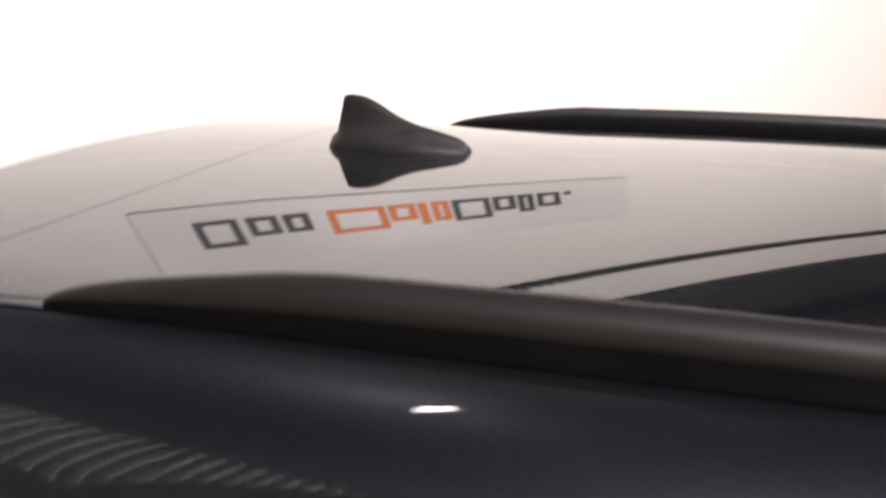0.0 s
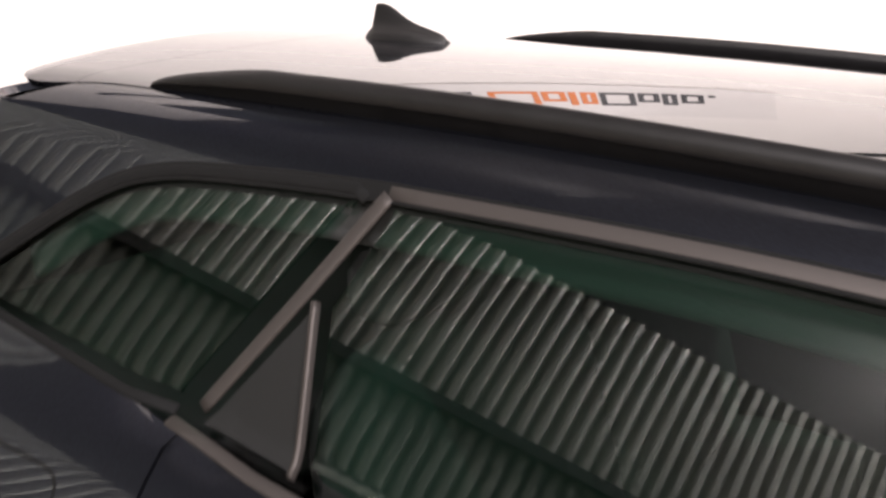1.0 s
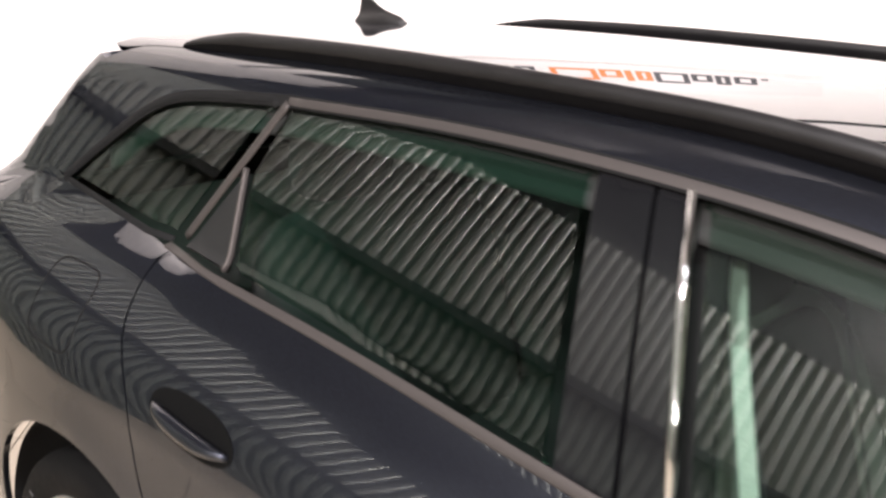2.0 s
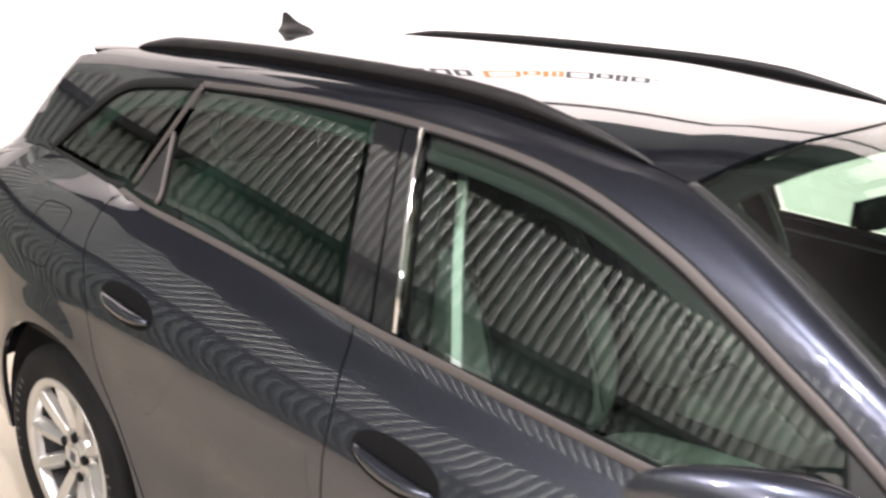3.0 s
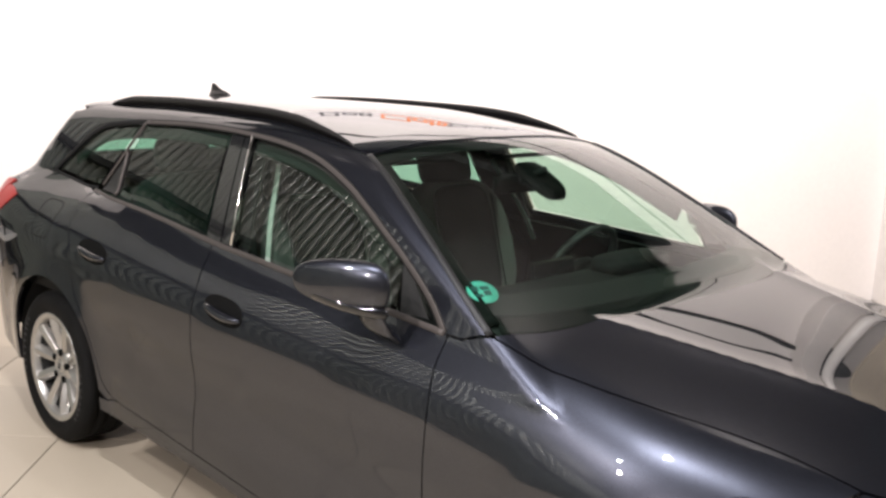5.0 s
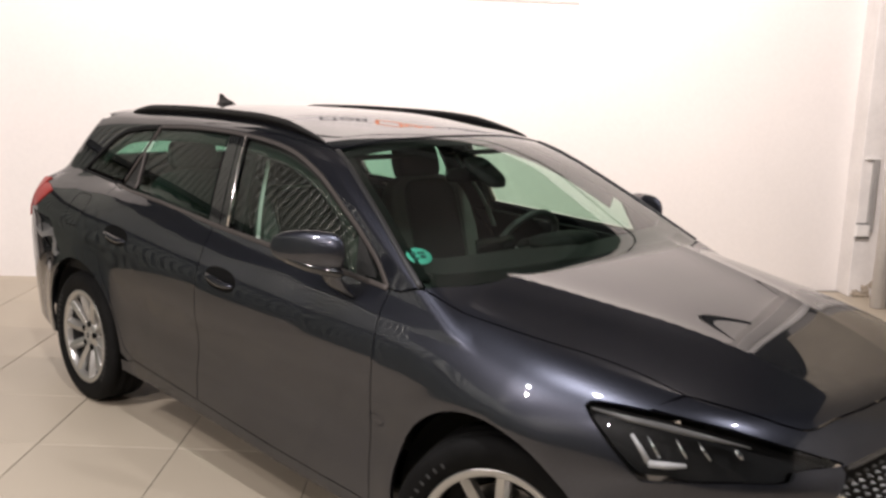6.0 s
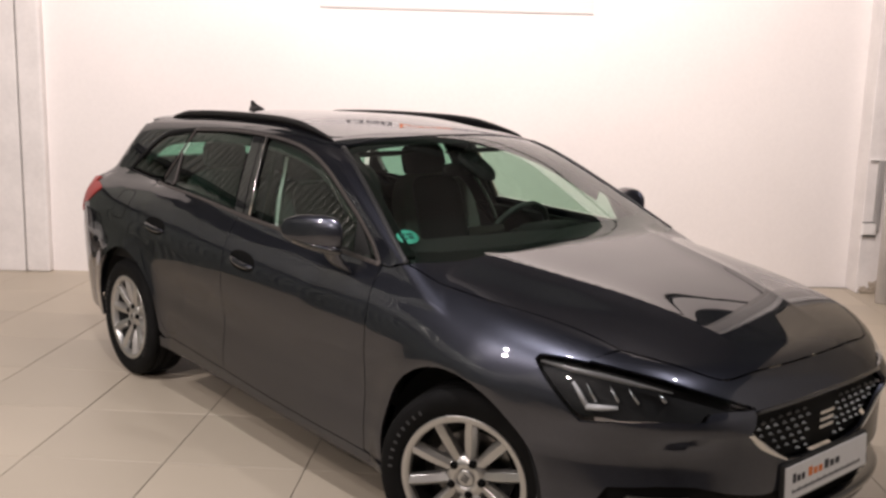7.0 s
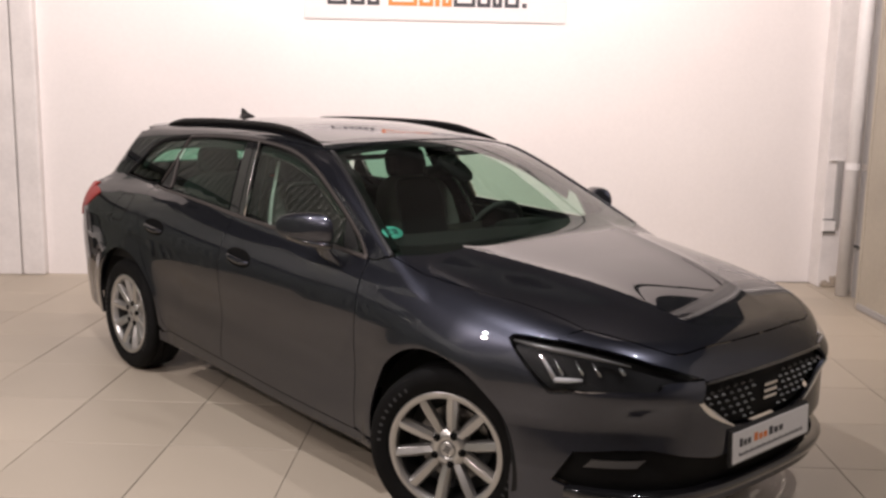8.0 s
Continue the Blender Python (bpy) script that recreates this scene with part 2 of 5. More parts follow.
def cushion(size, power=4.0, rows=14, cols=24, shape=None):
    """A rounded block (superellipsoid), bent by shape(x, y, z)."""
    verts, faces = [], []
    sgn = lambda c: math.copysign(abs(c) ** (2 / power), c)
    for i in range(rows + 1):
        v = -math.pi / 2 + math.pi * i / rows
        for k in range(cols):
            u = 2 * math.pi * k / cols
            p = (sgn(math.cos(v)) * sgn(math.cos(u)) * size[0] / 2, sgn(math.cos(v)) * sgn(math.sin(u)) * size[1] / 2, sgn(math.sin(v)) * size[2] / 2)
            verts.append(shape(*p) if shape else p)
    for i in range(rows):
        for k in range(cols):
            l = (k + 1) % cols
            faces.append((i * cols + k, i * cols + l, (i + 1) * cols + l, (i + 1) * cols + k))
    bm = bmesh.new()
    me = mesh_of("cushion", verts, faces)
    bm.from_mesh(me)
    bmesh.ops.remove_doubles(bm, verts=bm.verts, dist=1e-4)
    return smooth(bm)


def spline(points, per=8, closed=False):
    """A smooth line through points of any dimension."""
    p = np.array(points, float)
    n = len(p)
    out = []
    for i in range(n if closed else n - 1):
        g = lambda j: p[j % n] if closed else p[min(max(j, 0), n - 1)]
        a, b, c, d = g(i - 1), g(i), g(i + 1), g(i + 2)
        for t in np.arange(per) / per:
            out.append(0.5 * (2 * b + (c - a) * t + (2 * a - 5 * b + 4 * c - d) * t**2 + (3 * b - a - 3 * c + d) * t**3))
    if not closed:
        out.append(p[-1])
    return np.array(out)


def arc(cx, cz, r, a0, a1, n=24):
    q = np.radians(np.linspace(a0, a1, n))
    return np.stack([cx + r * np.cos(q), cz + r * np.sin(q)], -1)


def within(poly, pts):
    """Which points lie inside a closed outline."""
    x, y = pts[:, 0], pts[:, 1]
    inside = np.zeros(len(pts), bool)
    a, b = poly, np.roll(poly, -1, 0)
    for (x0, y0), (x1, y1) in zip(a, b):
        if y0 != y1:
            inside ^= ((y0 > y) != (y1 > y)) & (x < (x1 - x0) * (y - y0) / (y1 - y0) + x0)
    return inside


def dense(poly, step):
    out = []
    for a, b in zip(poly, np.roll(poly, -1, 0)):
        d = np.hypot(*(b - a))
        if d < 1e-6:
            continue
        for s in np.arange(max(int(math.ceil(d / step)), 1)) / max(int(math.ceil(d / step)), 1):
            out.append(a + (b - a) * s)
    return np.array(out)


def shrink(poly, gap):
    """The outline moved inwards by gap."""
    area = 0.5 * np.sum(poly[:, 0] * np.roll(poly[:, 1], -1) - np.roll(poly[:, 0], -1) * poly[:, 1])
    d = np.roll(poly, -1, 0) - np.roll(poly, 1, 0)
    d /= np.linalg.norm(d, axis=1, keepdims=True) + 1e-9
    return poly + np.stack([-d[:, 1], d[:, 0]], -1) * gap * (1 if area > 0 else -1)


# how a flat outline is laid onto the skin: seen from the side, from above, round the bow, round the long axis, from behind
def lay(kind, q):
    a, b = q[:, 0], q[:, 1]
    one = np.ones(len(q))
    if kind in ("side", "top", "roll"):
        b = b + rise(a, b) if kind == "side" else b
        a = a - draw_out(a)
    if kind == "side":
        return np.stack([a, -1.1 * one, b], -1), np.tile((0.0, 1.0, 0.0), (len(q), 1)), 1.1
    if kind == "top":
        return np.stack([a, b, 1.6 * one], -1), np.tile((0.0, 0.0, -1.0), (len(q), 1)), 1.5
    if kind == "bow":
        d = np.stack([np.cos(a), np.sin(a), 0 * a], -1)
        return d * 1.25 + np.stack([0 * a, 0 * a, b], -1), -d, 1.2
    if kind == "roll":
        d = np.stack([0 * a, -np.cos(b), np.sin(b)], -1)
        return d * 1.35 + np.stack([a, 0 * a, 0.55 * one], -1), -d, 1.3
    if kind == "stern":
        d = np.stack([-np.cos(a), np.sin(a), 0 * a], -1)
        return d * 1.35 + np.stack([-2.6 * one, 0 * a, b], -1), -d, 1.3
    return np.stack([-4.1 * one, a, b], -1), np.tile((1.0, 0.0, 0.0), (len(q), 1)), 1.6


def to_lay(kind, p):
    """The flat place, in that view, of points in space."""
    p = np.array(p, float)
    if kind in ("side", "top", "roll"):
        p[:, 0] = design_x(p[:, 0])
    if kind == "side":
        return np.stack([p[:, 0], design_z(p[:, 0], p[:, 2])], -1)
    if kind == "top":
        return p[:, [0, 1]]
    if kind == "bow":
        return np.stack([np.arctan2(p[:, 1], p[:, 0]), p[:, 2]], -1)
    if kind == "roll":
        return np.stack([p[:, 0], np.arctan2(p[:, 2] - 0.55, -p[:, 1])], -1)
    if kind == "stern":
        return np.stack([np.arctan2(p[:, 1], -(p[:, 0] + 2.6)), p[:, 2]], -1)
    return p[:, [1, 2]]


def panel_mesh(kind, outline, holes=(), step=0.03, offset=0.0, thick=0.014, gap=0.0022, solid=False, mirror=False):
    """A panel cut out of the skin along an outline, with a turned-in edge; solid closes its back."""
    stretch = {"bow": (0.8, 1.0), "stern": (0.9, 1.0), "roll": (1.0, 0.75)}.get(kind, (1.0, 1.0))
    k = np.array(stretch)
    loops = [dense(shrink(dense(np.array(outline, float) * k, step * 0.6), gap), step * 0.6)]
    loops += [dense(np.array(h, float) * k, step * 0.6) for h in holes]
    lo, hi = loops[0].min(0), loops[0].max(0)
    gx, gy = np.meshgrid(np.arange(lo[0] + step / 2, hi[0], step), np.arange(lo[1] + step / 2, hi[1], step))
    inner = np.stack([gx.ravel(), gy.ravel()], -1)
    keep = within(loops[0], inner)
    for h in loops[1:]:
        keep &= ~within(h, inner)
    inner = inner[keep]
    edge = np.concatenate(loops)
    if len(inner):
        far = np.min(((inner[:, None] - edge[None]) ** 2).sum(-1), 1) > (step * 0.4) ** 2
        inner = inner[far]
    pts = np.concatenate([edge, inner])
    edges, n0 = [], 0
    for l in loops:
        edges += [(n0 + i, n0 + (i + 1) % len(l)) for i in range(len(l))]
        n0 += len(l)
    got = delaunay_2d_cdt([Vector(p) for p in pts], edges, [], 0, 1e-6)
    flat = np.array([tuple(v) for v in got[0]])
    tris = np.array([f for f in got[2] if len(f) == 3])
    mid = flat[tris].mean(1)
    keep = within(loops[0], mid)
    for h in loops[1:]:
        keep &= ~within(h, mid)
    tris = tris[keep]
    start, way, reach = lay(kind, flat / k)
    place, hit = cast(start, way, reach, 100)
    normal = skin_normal(place)
    sense = np.einsum("ij,ij->i", np.cross(place[tris[:, 1]] - place[tris[:, 0]], place[tris[:, 2]] - place[tris[:, 0]]), normal[tris[:, 0]])
    tris = np.where(sense[:, None] < 0, tris[:, ::-1], tris)
    # border edges, in the order of their faces
    count = {}
    for t in tris:
        for a, b in ((t[0], t[1]), (t[1], t[2]), (t[2], t[0])):
            count[(a, b)] = True
    border = [e for e in count if (e[1], e[0]) not in count]
    outer = place + normal * offset
    back = place + normal * (offset - thick)
    n = len(outer)
    verts, norms, faces = [outer], [normal], [tuple(t) for t in tris]
    if solid:
        verts.append(back)
        norms.append(-normal)
        faces += [tuple(n + i for i in t[::-1]) for t in tris]
        base = 2 * n
    else:
        base = n
    ids = sorted({i for e in border for i in e})
    at = {v: i for i, v in enumerate(ids)}
    m = len(ids)
    out = np.zeros((n, 3))
    for a, b in border:
        d = np.cross(outer[b] - outer[a], normal[a])
        out[a] += d
        out[b] += d
    out = out[ids] / (np.linalg.norm(out[ids], axis=1, keepdims=True) + 1e-9)
    verts += [outer[ids], back[ids]]
    norms += [out, out]
    for a, b in border:
        faces.append((base + at[a], base + m + at[a], base + m + at[b], base + at[b]))
    verts, norms = np.concatenate(verts), np.concatenate(norms)
    if mirror:
        verts, norms = verts * (1, -1, 1), norms * (1, -1, 1)
        faces = [f[::-1] for f in faces]
    return mesh_of("panel", verts, faces, norms)


def on_skin(kind, line, offset=0.0):
    """Points of a flat line laid on the skin, with the skin's normals there."""
    start, way, reach = lay(kind, np.array(line, float))
    p, _ = cast(start, way, reach, 100)
    n = skin_normal(p)
    return p + n * offset, n


def strip(kind, line, width, height, offset=0.0, mirror=False, close=False):
    """A moulding of rounded section along a flat line on the skin."""
    p, n = on_skin(kind, line, offset)
    d = np.gradient(p, axis=0)
    d /= np.linalg.norm(d, axis=1, keepdims=True) + 1e-9
    s = np.cross(d, n)
    sect = [(-0.5, -0.6), (-0.5, 0.55), (-0.36, 0.92), (0, 1.0), (0.36, 0.92), (0.5, 0.55), (0.5, -0.6)]
    m = len(sect)
    w = np.broadcast_to(np.asarray(width, float), (len(p),))
    verts = np.concatenate([[q + s[i] * (a * w[i]) + n[i] * (b * height) for a, b in sect] for i, q in enumerate(p)])
    faces = [(i * m + j, i * m + j + 1, (i + 1) * m + j + 1, (i + 1) * m + j) for i in range(len(p) - 1) for j in range(m - 1)]
    faces += [tuple(range(m)), tuple((len(p) - 1) * m + j for j in range(m - 1, -1, -1))]
    if mirror:
        verts = verts * (1, -1, 1)
        faces = [f[::-1] for f in faces]
    me = mesh_of("strip", verts, faces)
    bm = bmesh.new()
    bm.from_mesh(me)
    bmesh.ops.recalc_face_normals(bm, faces=bm.faces)
    return bm
# ---- the hall, in room coordinates ----
BACK, LEFT, RIGHT, NEAR = 4.22, -5.0, 2.735, -8.0


def in_room(x=0, y=0, z=0, rz=0):
    return ROOM @ pose(x, y, z, 0, 0, rz)


def structure(name, shape, mat, label, category, m=None):
    return tagged(part(name, shape, mat, None, label, ROOM if m is None else m), label, category, kind="structure")


structure("wall_back", box((9.4, 0.25, CEILING), (-1.0, BACK + 0.125, CEILING / 2)), WALL_WHITE, "white painted plaster wall behind the parked car", "wall")
structure("upper_wall_back", box((9.4, 0.05, CEILING - 3.55), (-1.0, BACK - 0.029, (CEILING + 3.55) / 2)), DARK_METAL, "dark sheet band above the white wall", "wall")
structure("wall_near", box((9.4, 0.25, CEILING), (-1.0, NEAR - 0.125, CEILING / 2)), BOARD_GREY, "plain grey painted wall closing the hall", "wall")
structure("ceiling", box((9.4, 13.0, 0.15), (-1.0, -1.80, CEILING + 0.075)), CEILING_PAINT, "grey sheet ceiling of the hall", "ceiling")
structure("upper_wall_right", box((0.25, 12.36, CEILING - 2.95), (RIGHT + 0.33, -1.82, (CEILING + 2.95) / 2)), DARK_METAL, "dark upper side wall above the boards", "wall")
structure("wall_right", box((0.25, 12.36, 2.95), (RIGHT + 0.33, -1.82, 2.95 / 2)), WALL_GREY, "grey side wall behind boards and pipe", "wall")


def sheet_wall():
    """Corrugated sheet with upright ribs, in an upper and a lower course."""
    pitch, depth = 0.080, 0.044
    out = []
    for z0, z1, mat in ((0.0, 1.77, "low"), (1.77, 2.73, "high")):
        verts, faces = [], []
        n = int(12.2 / pitch) * 8
        for i in range(n + 1):
            y = NEAR + 0.05 + i * pitch / 8
            x = depth * (0.5, 0.5, 0.5, 0.46, -0.3, -0.5, -0.3, 0.46)[i % 8]
            verts += [(LEFT + x, y, z0), (LEFT + x, y, z1)]
        faces = [(2 * i, 2 * i + 1, 2 * i + 3, 2 * i + 2) for i in range(n)]
        out.append(mesh_of("sheet", verts, faces))
    return out


low, high = sheet_wall()
wall_left = structure("wall_left", box((0.2, 12.36, CEILING), (LEFT - 0.18, -1.82, CEILING / 2)), DARK_METAL, "dark wall clad in ribbed green-grey metal sheet", "wall")
part("cladding_sheet", high, SHEET, wall_left, "green-grey ribbed metal sheet")
part("cladding_sheet", low, SHEET_LOW, wall_left, "green ribbed metal sheet")
part("girt", box((0.10, 11.9, 0.07), (LEFT + 0.05, -1.87, 1.77), 0.006), DARK_METAL, wall_left)

# floor: tiles of about 61 cm with open joints
PITCH = 0.606
structure("floor", box((9.4, 12.7, 0.10), (-1.0, -1.8, -0.0535)), GROUT, "grout bed under beige floor tiles", "floor")
# ---- the car's skin: a smooth solid, f(x, y, z) = 0; x runs to the car's front, y to its left ----
def smax(a, b, k):
    h = np.maximum(k - np.abs(a - b), 0.0) / k
    return np.maximum(a, b) + h * h * k * 0.25


def smin(a, b, k):
    return -smax(-a, -b, k)


def curve(x, knots):
    """A smooth curve through a few knots ((x, value), ...), straight on beyond its ends."""
    kx = np.array([k[0] for k in knots], float)
    kv = np.array([k[1] for k in knots], float)
    s = np.diff(kv) / np.diff(kx)
    m = np.empty(len(kx))
    m[0], m[-1] = s[0], s[-1]
    m[1:-1] = np.where(s[:-1] * s[1:] > 0, 2 * s[:-1] * s[1:] / np.where(s[:-1] + s[1:] == 0, 1, s[:-1] + s[1:]), 0)
    x = np.asarray(x, float)
    i = np.clip(np.searchsorted(kx, x) - 1, 0, len(kx) - 2)
    d = kx[i + 1] - kx[i]
    t = (x - kx[i]) / d
    tc = np.clip(t, 0, 1)
    v = ((2 * tc**3 - 3 * tc**2 + 1) * kv[i] + (tc**3 - 2 * tc**2 + tc) * d * m[i]
         + (-2 * tc**3 + 3 * tc**2) * kv[i + 1] + (tc**3 - tc**2) * d * m[i + 1])
    return v + np.where(t < 0, t * d * m[0], 0) + np.where(t > 1, (t - 1) * d * m[-1], 0)


HALF = ((-3.8, 0.56), (-3.6, 0.71), (-3.45, 0.778), (-3.3, 0.820), (-3.1, 0.853), (-2.9, 0.874), (-2.6, 0.888), (-2.0, 0.892), (-0.4, 0.895), (0.05, 0.89), (0.3, 0.85), (0.5, 0.80), (0.7, 0.73), (0.95, 0.63))
SHOULDER = ((-3.7, 0.86), (-2.4, 0.80), (-1.2, 0.755), (-0.3, 0.72), (0.3, 0.68), (0.8, 0.62))
BELT = ((-3.6, 1.03), (-2.5, 1.035), (-1.66, 0.985), (-0.6, 0.945), (-0.3, 0.93))
HOOD = ((-0.4, 1.015), (0.0, 0.965), (0.4, 0.895), (0.65, 0.825), (0.8, 0.755), (0.9, 0.66))
ROOF = ((-3.55, 1.355), (-3.3, 1.388), (-2.8, 1.423), (-2.2, 1.440), (-1.7, 1.436), (-1.2, 1.395), (-0.9, 1.33))


def side(x, z):
    dz = z - curve(x, SHOULDER)
    low = np.minimum(dz, 0)
    s = curve(x, HALF) - 0.10 * low**2 - 0.12 * np.maximum(dz, 0) - 1.1 * np.maximum(dz, 0) ** 2
    s = s - 0.016 * np.exp(-((dz + 0.24) / 0.10) ** 2) * np.clip((0.2 - x) / 0.5, 0, 1) * np.clip((x + 2.4) / 0.4, 0, 1)
    for xw in (0.0, -2.686):
        r = np.hypot(x - xw, z - 0.315)
        s = s + 0.016 * np.exp(-((r - 0.37) / 0.085) ** 2)
    return s


def body_low(x, y, z):
    a = np.abs(y)
    front = 0.856 - 0.04 * a**2 - 0.85 * a**4 - 0.35 * np.maximum(z - 0.65, 0) - 0.10 * np.maximum(0.42 - z, 0)
    ledge = z - (0.626 + 0.02 * np.clip((a - 0.45) / 0.3, 0, 1))
    ledge = np.where(ledge > 0, np.clip(1 - ledge / 0.10, 0, 1) ** 1.5, np.exp(-(ledge / 0.035) ** 2) * 0.7 + 0.3 * np.clip(1 + ledge / 0.09, 0, 1))
    front = front + 0.020 * ledge * np.clip((a - 0.26) / 0.16, 0, 1)
    under = np.clip((0.632 - z) / 0.11, 0, 1)
    under = under * under * (3 - 2 * under) * np.clip((z - 0.37) / 0.13, 0, 1)
    front = front - 0.055 * under * np.clip((a - 0.46) / 0.12, 0, 1)
    rear = -3.625 + 0.09 * a**2 + 0.13 * a**4 + 0.45 * np.maximum(z - 0.72, 0) + 0.2 * np.maximum(0.40 - z, 0)
    door_top = curve(x, BELT) + np.minimum(0.752 - a, 0.02) * 0.62
    ridge = a - curve(x, ((-0.4, 0.535), (0.10, 0.39), (0.45, 0.295), (0.75, 0.24)))
    crease = 0.015 * np.exp(-np.sqrt(ridge**2 + 0.006**2) / 0.065)
    hood_top = curve(x, HOOD) - 0.075 * a**2 - 0.085 * a**4 + crease * np.clip((0.72 - x) / 0.5, 0, 1)
    mix = np.clip((x + 0.85) / 0.60, 0, 1)
    mix = mix * mix * (3 - 2 * mix)
    top = door_top * (1 - mix) + hood_top * mix
    f = smax(a - side(x, z), z - top, 0.11 + 0.02 * mix)
    edge = z - curve(x, ((-2.9, 1.030), (-2.4, 1.000), (-2.0, 0.958), (-1.6, 0.922), (-1.2, 0.900), (-0.5, 0.875)))
    edge = np.exp(-np.sqrt(edge**2 + 0.006**2) / 0.030)
    f = f - 0.005 * edge * np.clip((-0.3 - x) / 0.6, 0, 1) * np.clip((x + 3.3) / 0.4, 0, 1)
    f = smax(f, x - front, 0.10)
    f = smax(f, rear - x, 0.11)
    return smax(f, 0.17 - z, 0.05)


def body_up(x, y, z):
    a = np.abs(y)
    plan = curve(x, ((-3.7, -0.15), (-3.2, -0.085), (-2.5, -0.030), (-1.6, 0.024), (-0.9, 0.038), (-0.3, 0.040)))
    glass = 0.747 + plan - 0.36 * (z - 0.985) - 0.16 * (z - 0.985) ** 2 * np.sign(z - 0.985)
    roof = curve(x, ROOF) - 0.13 * a**2 - 0.10 * a**4
    screen = -0.265 - 0.27 * a**2 - (z - 1.0) * 2.0 - 0.42 * (z - 1.0) * (1.42 - z)
    back = -3.56 + 0.24 * a**2 + (z - 0.95) * 0.90
    f = smax(a - glass, z - roof, 0.06)
    f = smax(f, x - screen, 0.06)
    return smax(smax(f, back - x, 0.05), 0.86 - z, 0.02)


def draw_out(x):
    """How far the tail is drawn out behind the design lines at x."""
    t = np.clip((-0.9 - x) / 0.9, 0, 1)
    return 0.0245 * np.maximum(-x - 0.9, 0) ** 1.65 - 0.022 * t * t * (3 - 2 * t)


RISE = ((-3.6, 0.000), (-2.9, 0.000), (-2.4, 0.007), (-1.6, 0.022), (-0.7, 0.026), (-0.3, 0.020), (0.1, 0.010), (0.6, 0.012), (0.9, 0.020))


def rise(x, z):
    """How far the body stands above the design lines at x and design height z: nothing at the sill, all of it above the shoulder."""
    return curve(x, RISE) * np.clip((z - 0.30) / 0.60, 0, 1)


def design_z(x, z):
    k = curve(x, RISE)
    return np.where(z < 0.30, z, np.where(z > 0.90 + k, z - k, 0.30 + (z - 0.30) / (1 + k / 0.60)))


def design_x(x):
    d = x
    for _ in range(5):
        d = x + draw_out(d)
    return d


def skin(x, y, z):
    x = design_x(x)
    z = design_z(x, z)
    return smin(body_low(x, y, z), body_up(x, y, z), 0.03)


def skin_normal(p):
    e = 2e-3
    g = np.stack([skin(*(p + d).T) - skin(*(p - d).T) for d in np.eye(3) * e], -1)
    return g / np.linalg.norm(g, axis=-1, keepdims=True)


def cast(start, way, reach=3.0, steps=240):
    """Where rays from outside first meet the skin."""
    start, way = np.atleast_2d(start).astype(float), np.atleast_2d(way).astype(float)
    n = len(start)
    lo, hi, found = np.zeros(n), np.full(n, reach), np.zeros(n, bool)
    for s in np.linspace(0, reach, steps):
        inside = skin(*(start + way * s).T) < 0
        fresh = inside & ~found
        hi[fresh] = s
        found |= inside
        lo = np.where(found, lo, s)
    for _ in range(22):
        mid = (lo + hi) / 2
        inside = skin(*(start + way * mid[:, None]).T) < 0
        hi, lo = np.where(inside, mid, hi), np.where(inside, lo, mid)
    return start + way * hi[:, None], found
# ---- the car ----
car = thing("estate_car", label="dark blue-grey metallic estate car with black roof rails parked on tiles", category="car")


def pair(name, kind, outline, mat, parent, label="", **more):
    """The same panel on both sides of the car."""
    out = []
    for mirror in (False, True):
        out.append(part(name, panel_mesh(kind, outline, mirror=mirror, **more), mat, parent, label))
    return out


# lines of the side, seen from the side: x forward, z up
belt = spline([(-3.075, 1.075), (-2.60, 1.052), (-2.17, 1.026), (-1.66, 0.986), (-1.38, 0.973), (-1.10, 0.960), (-0.75, 0.946), (-0.515, 0.936)], 6)
top_line = spline([(-0.515, 0.936), (-0.60, 1.007), (-0.735, 1.087), (-0.84, 1.140), (-0.94, 1.190), (-1.060, 1.243), (-1.235, 1.296), (-1.435, 1.327), (-1.712, 1.344), (-2.058, 1.348), (-2.404, 1.336)], 6)
quarter_top = spline([(-2.404, 1.336), (-2.57, 1.322), (-2.73, 1.300), (-2.835, 1.258), (-2.96, 1.168), (-3.045, 1.10), (-3.075, 1.075)], 6)
gap_front = spline([(-0.50, 0.935), (-0.502, 0.87), (-0.480, 0.76), (-0.488, 0.62), (-0.502, 0.48), (-0.50, 0.32), (-0.505, 0.250)], 4)
gap_mid = spline([(-1.65, 0.988), (-1.617, 0.917), (-1.588, 0.823), (-1.595, 0.686), (-1.598, 0.566), (-1.60, 0.45), (-1.615, 0.293)], 4)
gap_rear = spline([(-2.575, 1.050), (-2.54, 0.95), (-2.46, 0.845), (-2.415, 0.70), (-2.335, 0.58), (-2.26, 0.44), (-2.22, 0.36), (-2.15, 0.322)], 4)
door_foot = spline([(-2.15, 0.322), (-1.615, 0.293), (-1.07, 0.264), (-0.505, 0.250)], 6)
sill_foot = spline([(-2.20, 0.245), (-1.48, 0.228), (-0.99, 0.206), (-0.40, 0.197)], 6)
ARCH_F, ARCH_R = (-0.003, 0.318, 0.372), (-2.648, 0.312, 0.390)


def below(line, x0, x1):
    return line[(line[:, 0] > x0 + 1e-3) & (line[:, 0] < x1 - 1e-3)]


def at_x(line, x):
    o = np.argsort(line[:, 0])
    return np.array([[x, np.interp(x, line[o, 0], line[o, 1])]])


